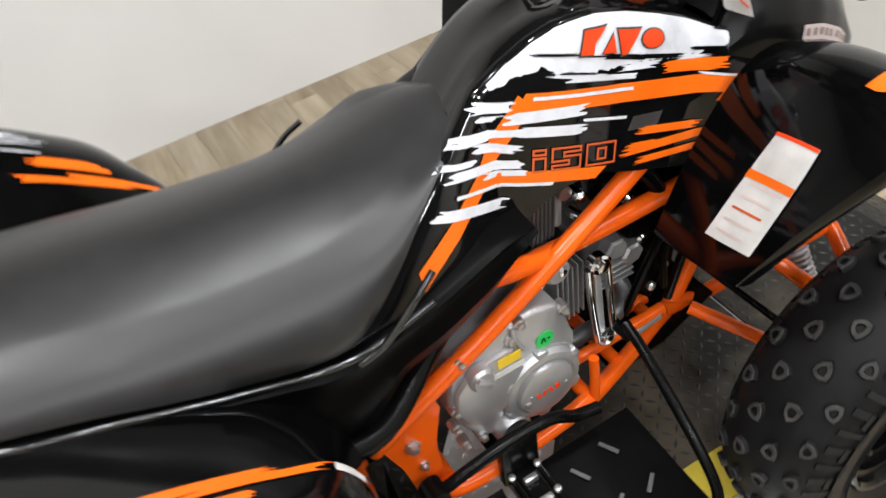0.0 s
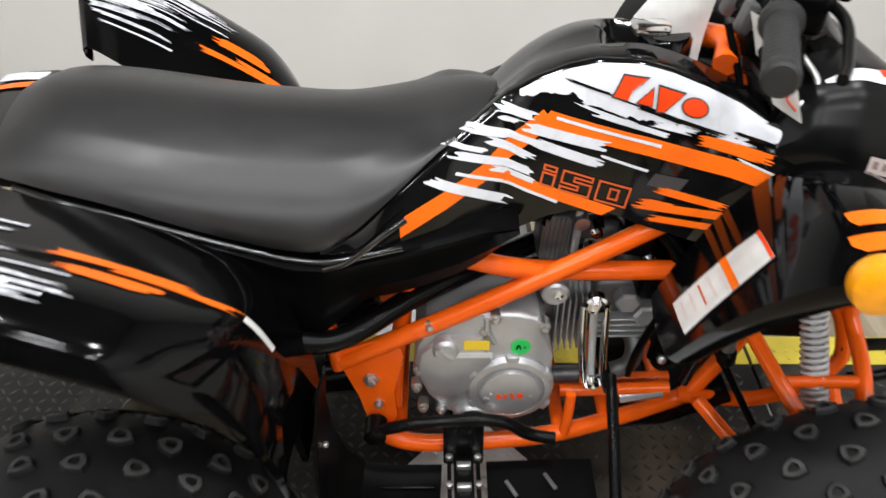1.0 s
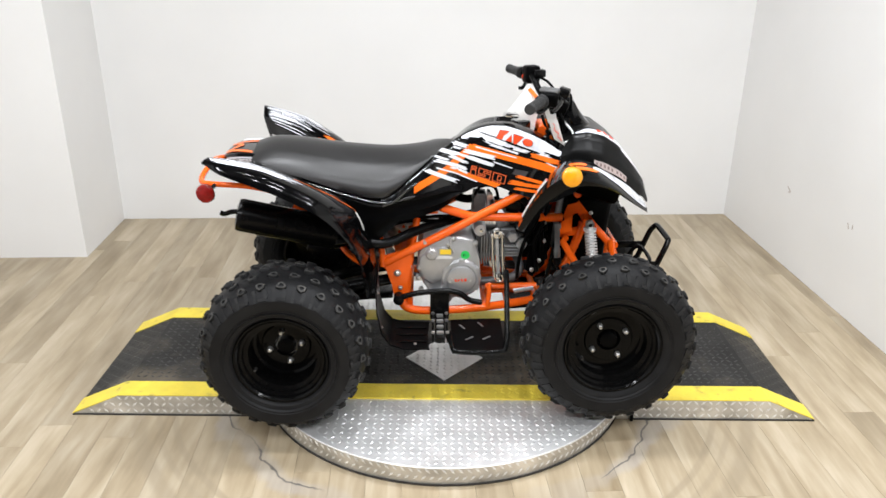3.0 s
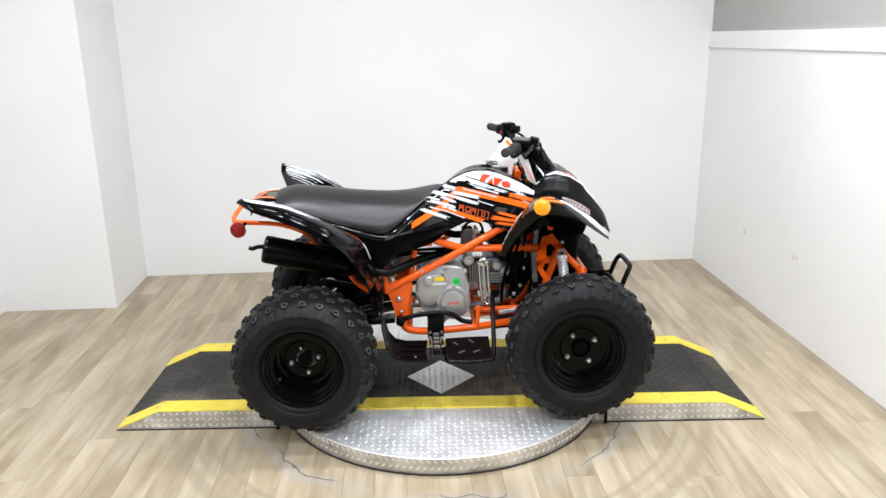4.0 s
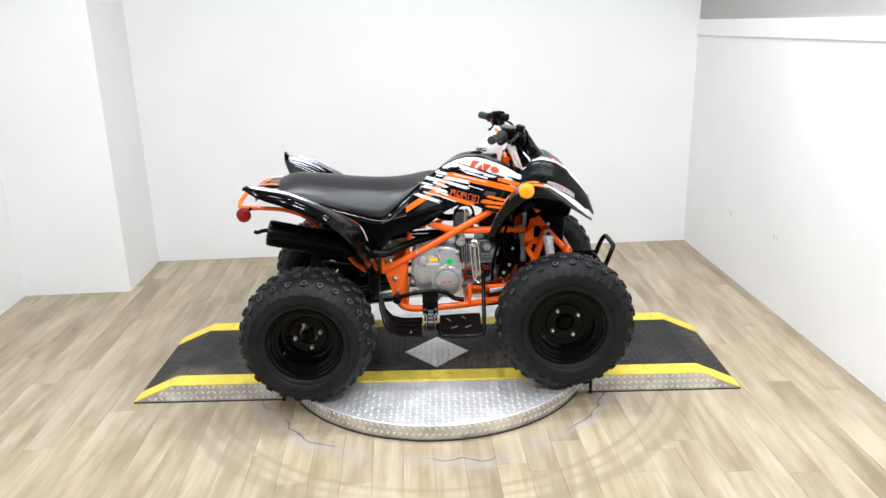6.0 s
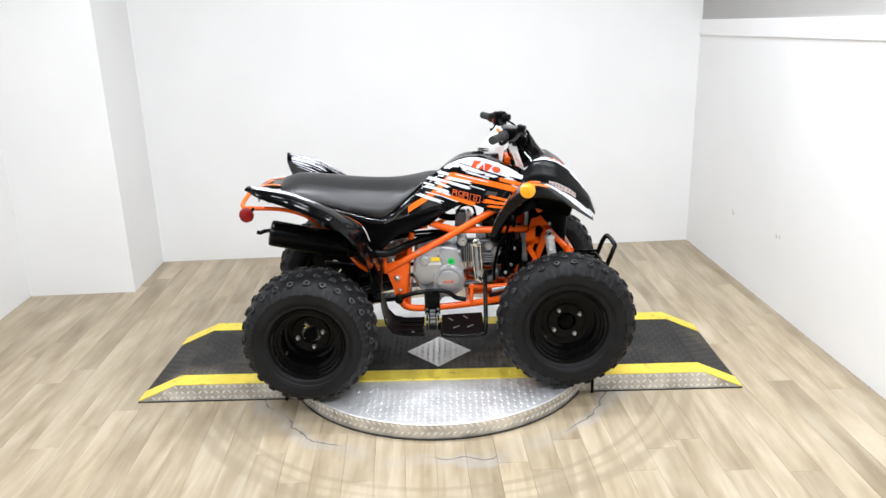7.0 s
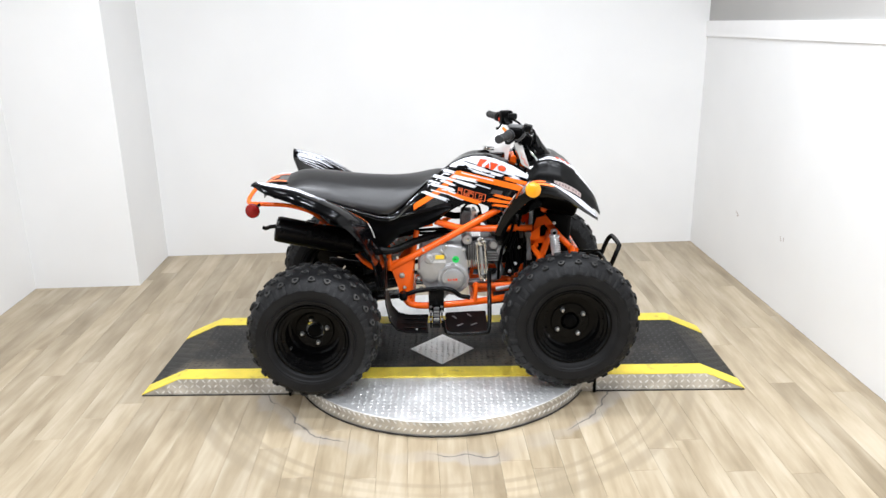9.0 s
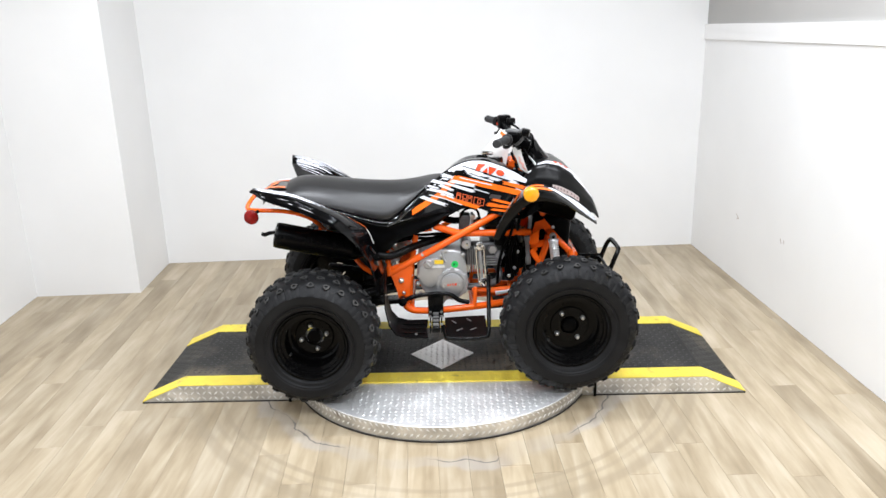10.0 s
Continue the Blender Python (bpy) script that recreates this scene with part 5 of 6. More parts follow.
for dx, ww, hh in ((-0.005, 0.002, 0.009), (-0.001, 0.002, 0.009), (0.006, 0.004, 0.002)):
    part("sticker_mark", box((ww, 0.0006, hh), pose(0.060 + dx, -0.1505, 0.520, 0, 15 if dx < -0.002 else -15, 0), 0), BLACK_SATIN, green)
part("case_ridge", tube([(0.010, -0.151, 0.578), (0.012, -0.153, 0.555), (0.022, -0.151, 0.530)], 0.004), CASE, engine)
part("starter", lathe([(0.021, -0.02), (0.021, -0.110), (0.0195, -0.118), (0.016, -0.121), (0.003, -0.121)], 32, centre=(0.108, 0, 0.592)), CASE, engine, "round starter cap", 28)
part("starter_bolt", lathe([(0.006, -0.12), (0.006, -0.126), (0.002, -0.127)], 12, centre=(0.112, 0, 0.595)), CHROME, engine)
fin = None
for i in range(6):
    if fin is None:
        fin = part("cylinder_fin", box((0.0028, 0.15, 0.100), None, 0.0008, segments=1), CASE, engine, "", 30, (0.116, -0.03, 0.518))
    else:
        share(fin, engine, (0.116 + i * 0.0088, -0.03, 0.518 + 0.001 * i))
part("cylinder", lathe([(0.05, 0.10), (0.05, 0.17)], 32, axis="x", centre=(0.0, -0.03, 0.53)), CASE_DARK, engine)
head = part("cylinder_head", box((0.085, 0.12, 0.105), pose(0.212, -0.030, 0.540), 0.012, segments=3), HEAD, engine, "cast cylinder head")
for i in range(4):
    part("head_fin", box((0.075, 0.146, 0.003), pose(0.212, -0.036, 0.500 + i * 0.011), 0.0008, segments=1), CASE, head)
for z in (0.585, 0.560):
    part("valve_cover", lathe([(0.020, -0.09), (0.019, -0.108), (0.015, -0.112), (0.003, -0.112)], 6, centre=(0.216 + (0.03 if z < 0.57 else 0), 0, z - 0.02)), CASE, head)
part("head_pipe", tube([(0.23, -0.05, 0.49), (0.245, -0.09, 0.455), (0.22, -0.10, 0.42), (0.12, -0.09, 0.40), (-0.05, -0.09, 0.40)], 0.014), CASE_DARK, engine)

# Dark bodies behind the engine and the front struts
bp("engine_shroud", box((0.10, 0.10, 0.22), pose(0.275, 0.0, 0.575, 0, -6, 0), 0.02, segments=3), BLACK_SATIN, "black shroud behind the cylinder")
bp("inner_guard", box((0.16, 0.15, 0.24), pose(0.455, 0.0, 0.575, 0, 4, 0), 0.02, segments=3), BLACK_SATIN, "black inner guard between the front struts")
side_plate = bp("engine_bracket", prism([(0.262, 0.60), (0.305, 0.615), (0.335, 0.56), (0.325, 0.47), (0.29, 0.43), (0.262, 0.45), (0.272, 0.53)], -0.108, -0.098, bevel=0.002, segments=1), BLACK_SATIN, "black engine bracket plate")
for x, z in ((0.285, 0.592), (0.318, 0.555), (0.305, 0.485), (0.283, 0.452)):
    part("bracket_bolt", lathe([(0.0075, -0.107), (0.0075, -0.113), (0.005, -0.116), (0.001, -0.117)], 12, centre=(x, 0, z)), STEEL, side_plate)
bp("relay_box", box((0.06, 0.04, 0.045), pose(0.255, -0.105, 0.605, 0, 12, 0), 0.006), BLACK_SATIN)
bp("wiring_loom", tube([(0.20, -0.10, 0.72), (0.24, -0.115, 0.70), (0.27, -0.12, 0.66), (0.30, -0.115, 0.60), (0.31, -0.10, 0.50), (0.28, -0.10, 0.43)], 0.011), BLACK_SATIN)
bp("wiring_loom", tube([(-0.20, -0.10, 0.60), (-0.12, -0.09, 0.615), (0.0, -0.085, 0.615), (0.09, -0.08, 0.625)], 0.006), BLACK_SATIN)
for x, z in ((0.155, 0.655), (0.157, 0.69), (0.262, 0.56), (0.235, 0.645)):
    bp("hose_clip", lathe([(0.009, -0.085), (0.009, -0.108), (0.005, -0.112)], 12, centre=(x, 0, z)), CHROME)
# Polished slotted bracket in front of the fins
bracket = bp("slotted_bracket", tube([(0.147, -0.133, 0.585), (0.151, -0.136, 0.51), (0.160, -0.138, 0.435)], 0.0058), CHROME, "polished slotted bracket")
part("bracket_rod", tube([(0.179, -0.133, 0.587), (0.183, -0.136, 0.51), (0.189, -0.138, 0.435)], 0.0058), CHROME, bracket)
part("bracket_web", box((0.011, 0.004, 0.13), pose(0.1665, -0.132, 0.51, 0, -4, 0), 0.001), CASE, bracket)
for x, z in ((0.163, 0.588), (0.1745, 0.434)):
    part("bracket_boss", lathe([(0.0165, -0.125), (0.0165, -0.139), (0.013, -0.142), (0.009, -0.142), (0.009, -0.147), (0.003, -0.149)], 24, centre=(x, 0, z)), CHROME, bracket)

# Carburettor, intake and hoses
carb = bp("carburettor", box((0.042, 0.06, 0.075), pose(0.104, -0.065, 0.672, 0, 4, 0), 0.006), CASE_DARK, "ribbed grey carburettor")
for i in range(6):
    part("rib", box((0.0025, 0.064, 0.070), pose(0.088 + i * 0.0065, -0.066, 0.672, 0, 4, 0), 0.0006, segments=1), CASE_DARK, carb)
part("carb_top", box((0.012, 0.03, 0.075), pose(0.134, -0.075, 0.678, 0, 2, 0), 0.004), CASE, carb)
part("fuel_tap", lathe([(0.010, -0.07), (0.010, -0.10), (0.003, -0.10)], 16, centre=(0.138, 0, 0.700)), STEEL, carb)
bp("intake_boot", tube([(0.085, -0.03, 0.672), (0.055, -0.02, 0.670), (0.0, -0.01, 0.684), (-0.08, 0.0, 0.70), (-0.15, 0.0, 0.71)], 0.014), BLACK_SATIN)
bp("intake_pipe", tube([(0.13, -0.055, 0.665), (0.19, -0.055, 0.66), (0.225, -0.05, 0.60)], 0.018), CASE_DARK)
bp("coil_pack", box((0.05, 0.03, 0.05), pose(0.215, -0.09, 0.672, 0, 10, 0), 0.006), BLACK_METAL)
for k, pts in enumerate(([(-0.22, -0.11, 0.622), (-0.15, -0.12, 0.630), (-0.06, -0.12, 0.640), (0.04, -0.10, 0.636)], [(0.300, -0.14, 0.700), (0.285, -0.15, 0.64), (0.255, -0.145, 0.58), (0.238, -0.13, 0.50), (0.235, -0.11, 0.42)], [(0.325, -0.12, 0.70), (0.31, -0.13, 0.63), (0.285, -0.13, 0.55), (0.30, -0.12, 0.45)], [(0.30, -0.03, 0.95), (0.32, -0.07, 0.87), (0.31, -0.12, 0.76), (0.30, -0.13, 0.68)], [(0.34, 0.05, 0.98), (0.36, 0.02, 0.90), (0.36, -0.05, 0.80), (0.34, -0.10, 0.70)], [(0.08, -0.06, 0.72), (0.06, -0.09, 0.735), (0.03, -0.09, 0.70)], [(0.088, -0.09, 0.695), (0.100, -0.096, 0.728), (0.128, -0.098, 0.740), (0.155, -0.095, 0.728), (0.166, -0.09, 0.69)])):
    bp("hose", tube(pts, 0.0062 if k < 3 else 0.005, n=8), BLACK_SATIN, "black rubber hose")
bp("plug_lead", tube([(0.25, -0.09, 0.53), (0.28, -0.12, 0.55), (0.29, -0.11, 0.62)], 0.004), BLACK_SATIN)
bp("oil_line_fitting", tube([(0.225, -0.12, 0.382), (0.29, -0.12, 0.395)], 0.012), CASE, "cast fitting")
bp("front_skid", prism([(0.20, 0.32), (0.30, 0.33), (0.40, 0.38), (0.40, 0.376), (0.30, 0.325), (0.20, 0.315)], -0.13, 0.13), BLACK_METAL)
bp("oil_cooler", box((0.03, 0.16, 0.16), pose(0.315, 0.0, 0.55, 0, -8, 0), 0.006), BLACK_METAL)

# Brake pedal, foot wells and guard loops
pair("brake_pedal", tube([(-0.158, -0.185, 0.378), (-0.135, -0.190, 0.392), (-0.09, -0.192, 0.405), (-0.01, -0.192, 0.412), (0.04, -0.192, 0.405), (0.075, -0.192, 0.380), (0.115, -0.195, 0.372)], 0.0095), BLACK_METAL, "black foot lever")
pair("pedal_pivot", lathe([(0.017, -0.165), (0.017, -0.198), (0.010, -0.202), (0.002, -0.202)], 24, centre=(-0.155, 0, 0.380)), BLACK_METAL)
rows = []
for x, z in ((-0.215, 0.545), (-0.222, 0.47), (-0.220, 0.40), (-0.205, 0.335), (-0.18, 0.303), (-0.14, 0.291), (-0.06, 0.290)):
    k = (z - 0.29) / 0.26
    y0, y1 = -0.185 - 0.03 * k, -0.365 + 0.07 * k
    rows.append([(x + 0.01 * abs(t - 0.5), y0 + (y1 - y0) * t, z + (0.008 if t in (0.0, 1.0) else 0)) for t in (0.0, 0.1, 0.3, 0.5, 0.7, 0.9, 1.0)])
heel, _ = pair("heel_guard", skin(rows, 0.004), TRAY_BLACK, "black moulded heel guard and foot tray", 30)
for k in range(3):
    part("tray_rib", box((0.10, 0.006, 0.006), pose(-0.115, -0.225 - 0.045 * k, 0.295, 0, 0, 0), 0.002), BLACK_METAL, heel)
for x, y, z in ((-0.218, -0.25, 0.43), (-0.205, -0.30, 0.335), (-0.10, -0.335, 0.296)):
    part("rivet", lathe([(0.005, 0.0), (0.004, 0.004), (0.001, 0.005)], 10, axis="z", centre=(x, y, z + 0.001)), STEEL, heel)
for s in (-1, 1):
    peg = bp("foot_peg", box((0.030, 0.17, 0.018), pose(-0.022, s * 0.275, 0.322, 0, 0, 0), 0.003), BLACK_METAL, "black foot peg with steel teeth")
    for k in range(4):
        part("peg_tooth", box((0.022, 0.010, 0.012), pose(-0.022, s * (0.215 + k * 0.038), 0.334), 0.002), STEEL, peg)
    part("peg_bracket", box((0.062, 0.018, 0.10), pose(-0.022, s * 0.185, 0.358), 0.004), BLACK_METAL, peg)
    for x in (-0.044, 0.0):
        part("peg_cheek", box((0.006, 0.15, 0.030), pose(x, s * 0.265, 0.318), 0.002), BLACK_METAL, peg)
        for y in (0.20, 0.25, 0.33):
            part("peg_bolt", lathe([(0.0055, 0), (0.0055, 0.006), (0.002, 0.007)], 8, axis="z", centre=(x, s * y, 0.333)), STEEL, peg)
    bp("guard_loop", tube([(0.195, s * 0.155, 0.465), (0.192, s * 0.20, 0.448), (0.186, s * 0.30, 0.385), (0.182, s * 0.358, 0.338), (0.176, s * 0.378, 0.306), (0.160, s * 0.382, 0.298), (0.10, s * 0.382, 0.294), (0.035, s * 0.380, 0.296), (0.016, s * 0.365, 0.300), (0.008, s * 0.28, 0.305)], 0.0085), BLACK_METAL, "black tubular foot guard")
    rows = [[(x, s * y, 0.288 + 0.30 * max(0, 0.33 - y) * 0.35 + 0.006 * math.sin(9 * x)) for y in (0.185, 0.22, 0.27, 0.32, 0.375)] for x in (0.014, 0.06, 0.11, 0.15, 0.178)]
    tray = bp("foot_tray", skin(rows, 0.003), TRAY_BLACK, "black foot tray with slots")
    for x, y, rz in ((0.05, 0.235, 62), (0.11, 0.225, 62), (0.07, 0.30, -40), (0.125, 0.30, -40)):
        part("tray_slot", box((0.032, 0.007, 0.003), pose(x, s * y, 0.292 + 0.30 * max(0, 0.33 - y) * 0.35 + 0.006 * math.sin(9 * x), 0, 0, rz * s), 0.001, segments=1), CASE_DARK, tray)
bp("foot_cross_bar", tube([(0.192, -0.17, 0.45), (0.192, 0.17, 0.45)], 0.009), BLACK_METAL)
bp("peg_cross_bar", box((0.04, 0.36, 0.02), pose(-0.022, 0, 0.315), 0.004), BLACK_METAL)

# Rear end: swing arm, axle, chain guard, rear shock
bp("swing_arm", tube([(-0.16, -0.06, 0.40), (-0.32, -0.06, 0.37), (-0.46, -0.05, 0.335)], 0.02), BLACK_METAL)
bp("swing_arm", tube([(-0.16, 0.06, 0.40), (-0.32, 0.06, 0.37), (-0.46, 0.05, 0.335)], 0.02), BLACK_METAL)
bp("rear_axle", tube([(RX, -0.39, RZ), (RX, 0.39, RZ)], 0.018), BLACK_METAL)
bp("axle_carrier", lathe([(0.045, -0.10), (0.055, -0.08), (0.055, 0.08), (0.045, 0.10)], 28, centre=(RX, 0, RZ)), BLACK_METAL)
bp("brake_disc", lathe([(0.085, -0.135), (0.085, -0.131), (0.03, -0.131), (0.03, -0.135)], 40, centre=(RX, 0, RZ)), CASE_DARK)
bp("caliper", box((0.07, 0.05, 0.06), pose(RX + 0.09, -0.13, RZ + 0.04), 0.012), BLACK_METAL)
bp("chain_guard", box((0.32, 0.03, 0.03), pose(-0.33, 0.10, 0.42, 0, 10, 0), 0.008), BLACK_METAL)
bp("rear_mud_flap", prism([(-0.30, 0.66), (-0.245, 0.60), (-0.232, 0.46), (-0.24, 0.46), (-0.26, 0.58), (-0.32, 0.65)], -0.30, 0.30), BLACK_SATIN)
bp("skid_plate", box((0.30, 0.10, 0.006), pose(-0.33, 0, 0.31, 0, -4, 0), 0.002), BLACK_METAL)


def coil(a, b, r, wire, turns, material, name="spring", parent=None, label=""):
    a, b = Vector(a), Vector(b)
    d = (b - a).normalized()
    s = d.orthogonal().normalized()
    u = d.cross(s)
    pts = [a.lerp(b, i / (turns * 12)) + r * (math.cos(i * math.pi / 6) * s + math.sin(i * math.pi / 6) * u) for i in range(turns * 12 + 1)]
    return part(name, tube(pts, wire, n=6, smooth=False), material, parent or bike, label)


shock = bp("rear_shock", tube([(-0.23, 0, 0.47), (-0.07, 0, 0.69)], 0.013), STEEL, "rear shock with coil spring")
coil((-0.21, 0, 0.50), (-0.085, 0, 0.67), 0.030, 0.0055, 9, SPRING, parent=shock, label="pale grey coil spring")

# Front suspension
for s in (-1, 1):
    top, low = Vector((0.455, s * 0.140, 0.628)), Vector((0.470, s * 0.250, 0.425))
    sh = bp("front_shock", tube([top, low], 0.012), STEEL, "front shock with coil spring")
    coil(top.lerp(low, 0.10), top.lerp(low, 0.86), 0.0165, 0.0031, 19, SPRING, parent=sh, label="pale grey coil spring")
    part("spring_cup", lathe([(0.020, -0.004), (0.021, 0.004)], 24, axis="z", centre=top.lerp(low, 0.09)), SPRING, sh)
    part("shock_eye", lathe([(0.014, -0.016), (0.014, 0.016)], 20, centre=top), STEEL, sh)
    part("shock_bolt", lathe([(0.007, -0.024), (0.007, 0.024)], 8, centre=top), CHROME, sh)
    bp("shock_mount", box((0.030, 0.07, 0.022), pose(0.452, s * 0.112, 0.632), 0.005), ORANGE)
    tower = bmesh.new()
    ring = [(0.392, 0.672), (0.430, 0.682), (0.484, 0.612), (0.482, 0.575), (0.372, 0.562), (0.366, 0.590)]
    hole = [(0.410, 0.640), (0.424, 0.645), (0.446, 0.614), (0.444, 0.598), (0.402, 0.592), (0.398, 0.602)]
    for y in (0.088, 0.094):
        outer, inner = ([tower.verts.new((x, s * y, z)) for x, z in pts] for pts in (ring, hole))
        for i in range(6):
            j = (i + 1) % 6
            tower.faces.new((outer[i], outer[j], inner[j], inner[i]))
    bmesh.ops.recalc_face_normals(tower, faces=tower.faces[:])
    bp("shock_tower", tower, ORANGE, "orange triangular shock tower plate")
    for pts in ([(0.375, s * 0.125, 0.560), (0.41, s * 0.22, 0.515), (0.462, s * 0.315, 0.452)], [(0.535, s * 0.120, 0.555), (0.525, s * 0.22, 0.512), (0.492, s * 0.315, 0.452)], [(0.345, s * 0.135, 0.385), (0.40, s * 0.23, 0.36), (0.462, s * 0.315, 0.315)], [(0.560, s * 0.110, 0.395), (0.54, s * 0.22, 0.36), (0.495, s * 0.315, 0.315)]):
        bp("control_arm", tube(pts, 0.0115), ORANGE, "orange tubular suspension arm")
    bp("arm_bridge", tube([(0.402, s * 0.215, 0.515), (0.53, s * 0.215, 0.512)], 0.009), ORANGE)
    bp("ball_joint", lathe([(0.016, -0.02), (0.019, 0.0), (0.016, 0.02)], 20, axis="z", centre=(0.478, s * 0.318, 0.45)), STEEL)
    bp("steering_knuckle", box((0.04, 0.035, 0.17), pose(0.480, s * 0.325, 0.385), 0.01), BLACK_METAL)
    bp("stub_axle", tube([(FX, s * 0.32, FZ), (FX, s * 0.39, FZ)], 0.02), BLACK_METAL)
    bp("brake_drum", lathe([(0.07, s * 0.315), (0.075, s * 0.33), (0.075, s * 0.36)], 36, centre=(FX, 0, FZ)), BLACK_METAL)
    bp("tie_rod", tube([(0.36, s * 0.04, 0.47), (0.405, s * 0.30, 0.415)], 0.006), BLACK_METAL)
    rod = bp("damper_rod", spindle((0.350, s * 0.150, 0.632), (0.358, s * 0.154, 0.500), [(0, 0.005), (0.002, 0.012), (0.016, 0.013), (0.022, 0.009), (0.085, 0.0085), (0.090, 0.011), (0.112, 0.011), (0.126, 0.006)]), CASE_DARK, "grey steering rod with fork head")
    part("rod_boot", spindle((0.357, s * 0.154, 0.515), (0.360, s * 0.155, 0.485), [(0, 0.010), (0.004, 0.014), (0.022, 0.013), (0.028, 0.008)]), BLACK_SATIN, rod)

# Front bumper: a hoop bent back on both sides, with straps to the frame
hoop = [(0.600, 0.385), (0.650, 0.390), (0.685, 0.412), (0.703, 0.455), (0.724, 0.512)]
pts = [(x, -0.088, z) for x, z in hoop] + [(0.736, -0.078, 0.536), (0.741, -0.056, 0.543), (0.741, 0.056, 0.543), (0.736, 0.078, 0.536)] + [(x, 0.088, z) for x, z in hoop[::-1]]
bumper = bp("bumper", tube(pts, 0.0095, n=12), BLACK_METAL, "black tubular front bumper hoop")
part("inner_hoop", tube([(0.655, -0.080, 0.425), (0.672, -0.075, 0.455), (0.690, -0.055, 0.466), (0.690, 0.055, 0.466), (0.672, 0.075, 0.455), (0.655, 0.080, 0.425)], 0.007), BLACK_METAL, bumper)
for s in (-1, 1):
    part("strap", box((0.135, 0.005, 0.024), pose(0.632, s * 0.092, 0.462, 0, 0, 0), 0.001), BLACK_METAL, bumper)

# Handlebar
bar = bp("handlebar", tube([(0.226, -0.355, 1.041), (0.262, -0.25, 1.035), (0.290, -0.19, 1.035), (0.318, -0.12, 0.985), (0.330, -0.06, 0.960), (0.332, 0, 0.958), (0.330, 0.06, 0.960), (0.318, 0.12, 0.985), (0.290, 0.19, 1.035), (0.268, 0.25, 1.036), (0.240, 0.32, 1.036)], 0.0105, n=12), BLACK_METAL, "black bent handlebar")
for s in (-1, 1):
    a, b = Vector((0.211, -0.390, 1.044)) if s < 0 else Vector((0.228, 0.338, 1.038)), Vector((0.264, s * 0.248, 1.037))
    ln = (b - a).length
    prof = [(0, 0.0125), (0.002, 0.0152), (0.010, 0.0158), (0.012, 0.0143)]
    for k in range(int((ln - 0.038) / 0.010)):
        prof += [(0.013 + k * 0.010, 0.0150), (0.020 + k * 0.010, 0.0150), (0.021 + k * 0.010, 0.0141)]
    bm = spindle(a, b, prof + [(ln - 0.012, 0.0150), (ln - 0.010, 0.0205), (ln, 0.0205)])
    part("grip", bm, GRIP, bar, "black rubber grip", 30)
    part("control_housing", box((0.052, 0.046, 0.060 if s > 0 else 0.044), pose(0.292, s * 0.215, 1.038, 0, 0, 20 * s), 0.010, segments=3), BLACK_SATIN, bar, "black control housing")
    part("lever_perch", box((0.04, 0.03, 0.026), pose(0.315, s * 0.185, 1.046, 0, 0, 20 * s), 0.006), BLACK_METAL, bar)
    part("lever", tube([(0.318, s * 0.20, 1.044), (0.318, s * 0.26, 1.040), (0.292, s * 0.33, 1.032), (0.276, s * 0.36, 1.030)], 0.0055), BLACK_METAL, bar, "black hand lever")
# The grey metal stands in for the highlight on top of the lid.
part("throttle_lid", box((0.056, 0.046, 0.010), pose(0.292, -0.205, 1.062, 0, 4, -20), 0.004), CASE_DARK, bar, "throttle box lid, its highlight given as grey colour")
part("reservoir", box((0.034, 0.040, 0.026), pose(0.338, -0.185, 1.052, 0, 14, -15), 0.006), BLACK_METAL, bar, "brake fluid reservoir")
part("thumb_throttle", tube([(0.285, -0.225, 1.018), (0.262, -0.25, 1.008), (0.25, -0.262, 1.012)], 0.007), BLACK_METAL, bar)
part("stop_switch", box((0.014, 0.012, 0.014), pose(0.268, 0.222, 1.030), 0.003), RED_INK, bar, "red stop switch")
part("choke_lever", tube([(0.275, 0.215, 1.01), (0.262, 0.20, 0.995), (0.25, 0.195, 0.995)], 0.006), BLACK_METAL, bar)
for s in (-1, 1):
    bp("bar_clamp", box((0.042, 0.024, 0.040), pose(0.332, s * 0.03, 0.955, 0, 15, 0), 0.006), CASE_DARK, "grey bar clamp")
bp("steering_stem", tube([(0.338, 0, 0.95), (0.37, 0, 0.84), (0.40, 0, 0.68), (0.42, 0, 0.42)], 0.016), CASE_DARK)
bp("stem_plate", box((0.012, 0.055, 0.13), pose(0.352, -0.022, 0.895, 0, -18, 0), 0.003), CASE, "grey steering plate")
bp("stem_block", box((0.05, 0.09, 0.04), pose(0.345, 0, 0.93), 0.008), BLACK_METAL)
bp("orange_stem_guard", tube([(0.30, -0.05, 0.905), (0.315, 0.0, 0.915), (0.30, 0.05, 0.905)], 0.016), ORANGE, "orange bar between the clamps")
bp("orange_stem_guard", tube([(0.328, -0.03, 0.872), (0.345, 0.02, 0.862)], 0.013), ORANGE)
bp("instrument_pod", box((0.05, 0.09, 0.04), pose(0.352, 0.0, 0.968, 0, -15, 0), 0.014, segments=3), BLACK_SATIN, "black instrument pod")
bp("side_lever", tube([(0.36, -0.09, 0.945), (0.385, -0.115, 0.915), (0.375, -0.125, 0.895), (0.355, -0.13, 0.885)], 0.004), STEEL, "bent bright rod")
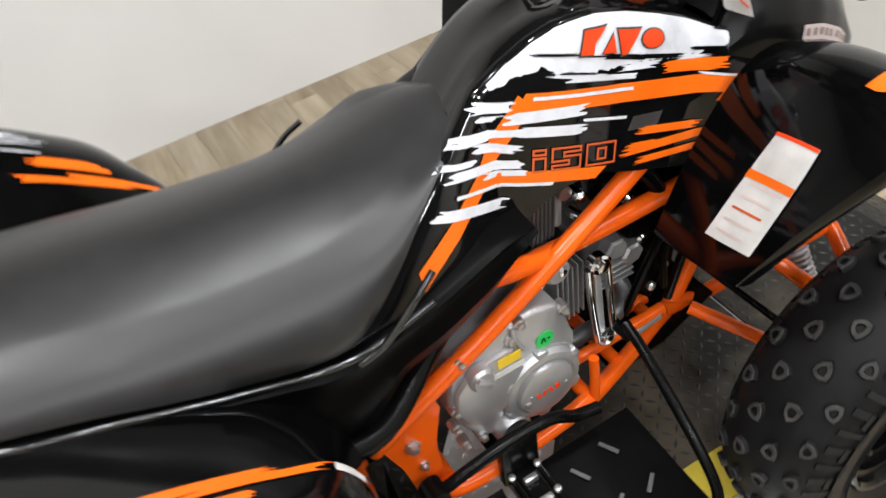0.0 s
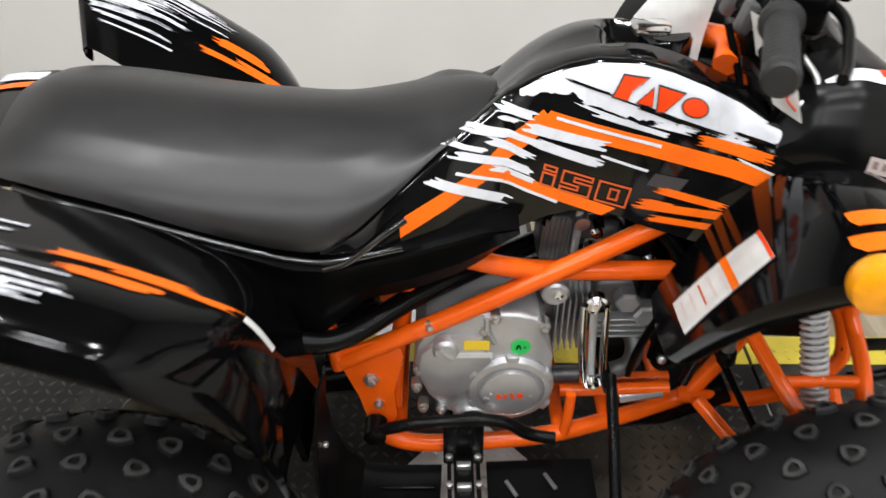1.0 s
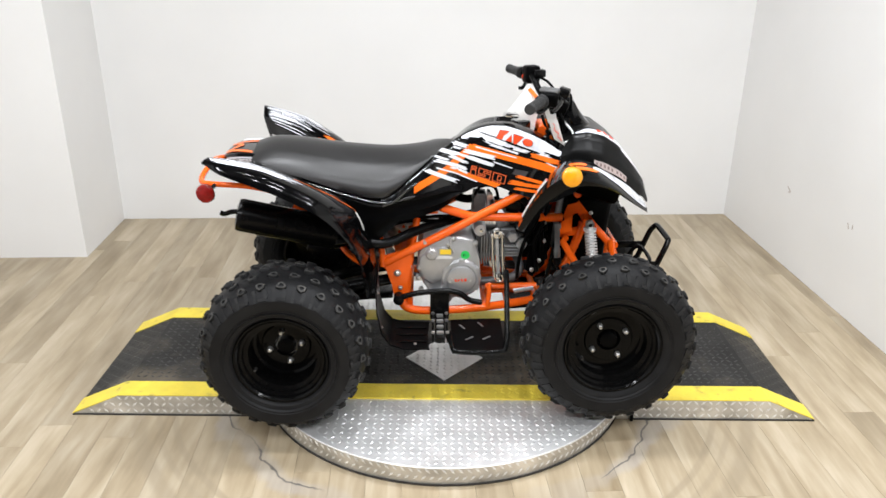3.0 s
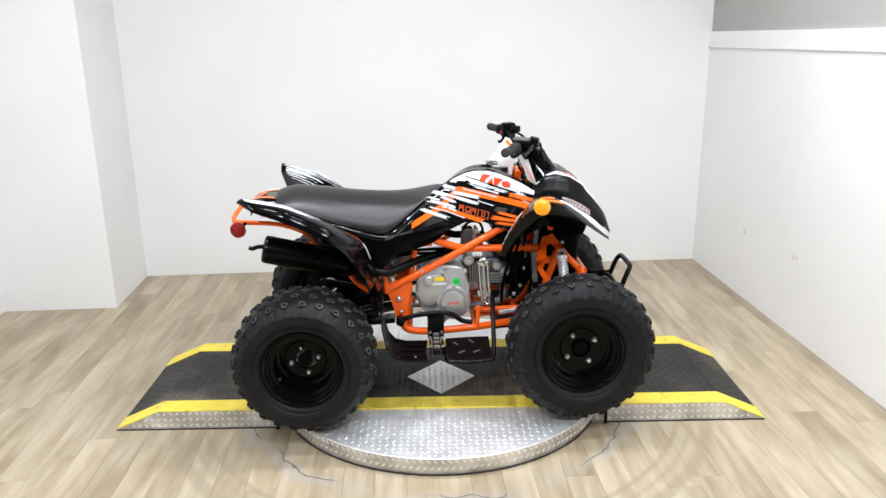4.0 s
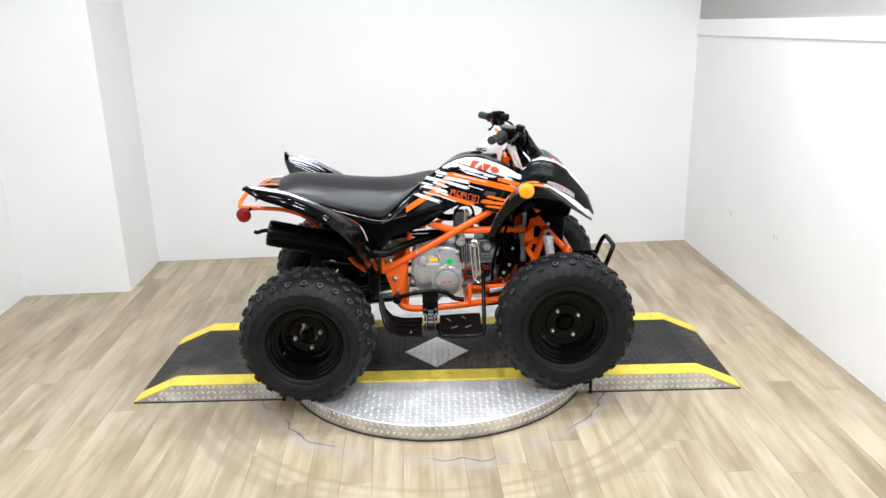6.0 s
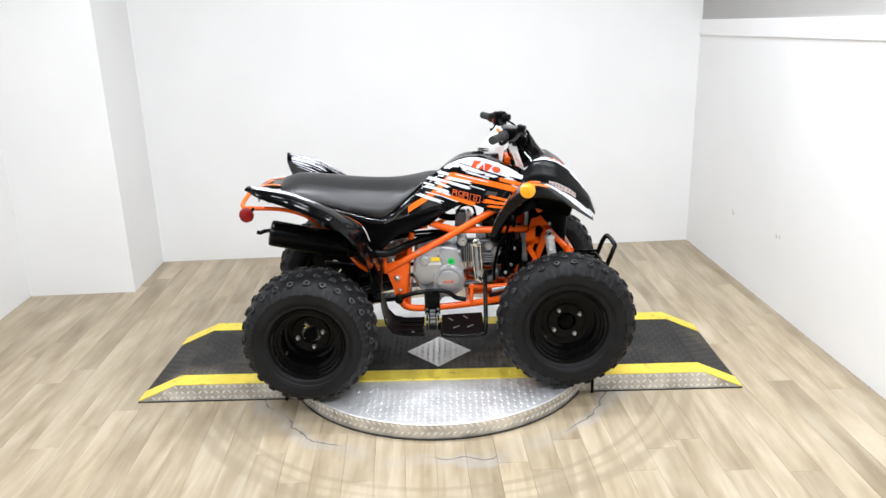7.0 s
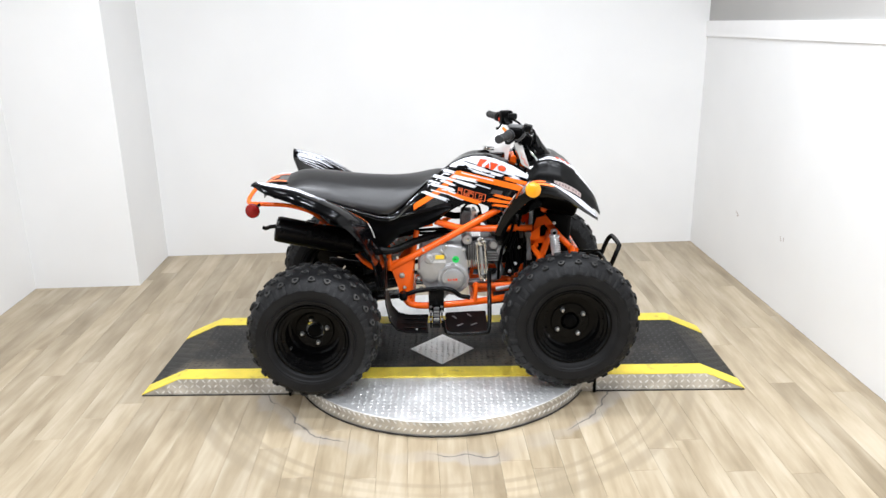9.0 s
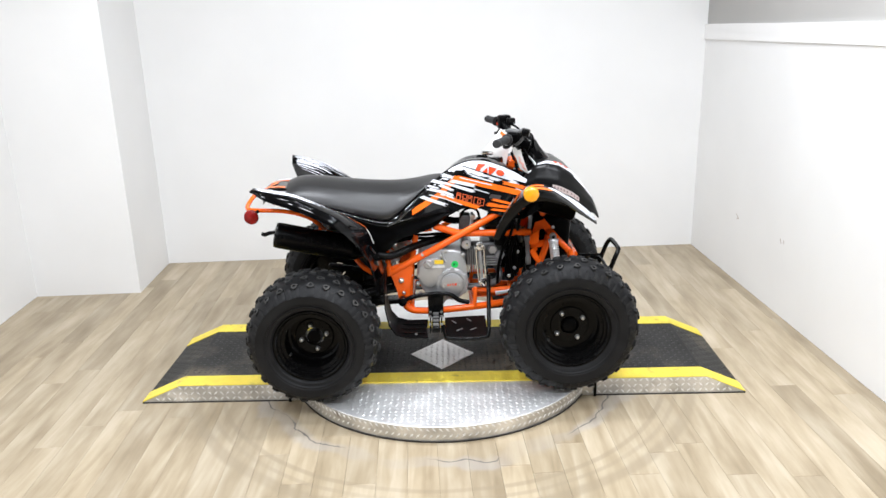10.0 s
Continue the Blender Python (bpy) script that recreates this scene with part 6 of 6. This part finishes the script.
for k, pts in enumerate(([(0.300, -0.17, 1.03), (0.345, -0.13, 1.02), (0.365, -0.07, 0.975), (0.36, -0.05, 0.90)], [(0.310, -0.16, 1.045), (0.365, -0.11, 1.035), (0.385, -0.05, 0.985), (0.37, -0.03, 0.88)], [(0.290, 0.20, 1.02), (0.325, 0.15, 0.99), (0.350, 0.08, 0.95), (0.36, 0.04, 0.88)], [(0.300, 0.19, 1.04), (0.345, 0.14, 1.02), (0.372, 0.06, 0.97), (0.37, 0.02, 0.90)], [(0.335, -0.10, 0.985), (0.355, -0.125, 0.94), (0.34, -0.13, 0.88), (0.32, -0.12, 0.82)])):
    bp("control_cable", tube(pts, 0.0045, n=8), BLACK_SATIN, "black control cable")
bp("switch_block", box((0.045, 0.05, 0.05), pose(0.345, -0.085, 0.985, 0, 20, -10), 0.008), BLACK_SATIN)
bp("key_block", box((0.05, 0.10, 0.05), pose(0.36, -0.03, 0.925, 0, -12, 0), 0.008), BLACK_SATIN)
# Fuel cap and paper tags
bp("fuel_cap", lathe([(0.034, 0.89), (0.034, 0.922), (0.030, 0.928), (0.004, 0.930)], 28, axis="z", centre=(0.235, 0.0, 0.0)), BLACK_GLOSS)
bp("key_housing", box((0.045, 0.028, 0.016), pose(0.200, -0.050, 0.954, 0, 4, 8), 0.005), CHROME, "bright key housing")


def tag_sheet(corners, material, name, label, bend=0.01):
    a, b, c, d = (Vector(q) for q in corners)
    rows = []
    for i in range(9):
        u = i / 8
        rows.append([a.lerp(b, u).lerp(d.lerp(c, u), j / 8) + Vector((0.3, -1, 0.2)) * bend * math.sin(math.pi * u) * math.sin(math.pi * j / 8 + 0.6) for j in range(9)])
    ob = part(name, skin(rows, 0.0006), material)
    return tagged(ob, label=label, category="paper tag")


paper = tag_sheet([(0.262, 0.045, 1.036), (0.186, -0.012, 0.954), (0.279, 0.000, 0.882), (0.304, 0.03, 0.990)], PAPER, "paper_tag", "white paper hang tag tied to the handlebar")
band = skin([[Vector((0.264, 0.038, 1.034)).lerp(Vector((0.298, 0.018, 1.000)), v) + Vector((-0.012 * u, -0.006, -0.012 * u)) for v in (0.1, 0.4, 0.7, 0.95)] for u in (0.2, 0.9)])
part("tag_band", band, ORANGE_INK, paper)
label2 = tag_sheet([(0.304, -0.146, 0.964), (0.330, -0.156, 0.966), (0.357, -0.163, 0.888), (0.324, -0.150, 0.906)], PAPER, "paper_label", "white folded paper label with red marks", 0.004)
script = [Vector((0.318, -0.1545, 0.952)).lerp(Vector((0.343, -0.1625, 0.905)), t) + Vector((0.0035 * math.sin(14 * t), 0, 0.002 * math.cos(9 * t))) for t in np.linspace(0, 1, 22)]
part("label_mark", tube(script, 0.0011, n=5, steps=2), RED_INK, label2)

tag_sheet([(0.290, -0.110, 0.998), (0.330, -0.112, 0.976), (0.340, -0.112, 0.936), (0.309, -0.110, 0.946)], PAPER, "paper_label", "white folded paper label taped round a cable", 0.003)

# ---- floor planks ----
PW, PL = 0.106, 1.22
plank_mesh = None
rnd = random.Random(12)
cols = int((XR - XL) / PW) + 1
for c in range(cols):
    x0 = XL + c * PW
    wide = min(PW, XR - x0)
    if wide < 0.02:
        continue
    y = YB - PL * rnd.random()
    starts = [(y, YB)]
    while y > YF:
        starts.append((max(YF, y - PL), y))
        y -= PL
    for y0, y1 in starts:
        if y1 - y0 < 0.02:
            continue
        full = abs(wide - PW) < 1e-6 and abs(y1 - y0 - PL) < 1e-6
        if full and plank_mesh:
            ob = new("plank", plank_mesh)
        else:
            bm = box((wide - 0.0005, y1 - y0 - 0.0005, 0.004), pose(0, 0, -0.002), 0.0004, segments=1)
            ob = part("plank", bm, PLANK)
            if full:
                plank_mesh = ob.data
        ob.parent = floor
        ob.location = (x0 + wide / 2, (y0 + y1) / 2, 0)
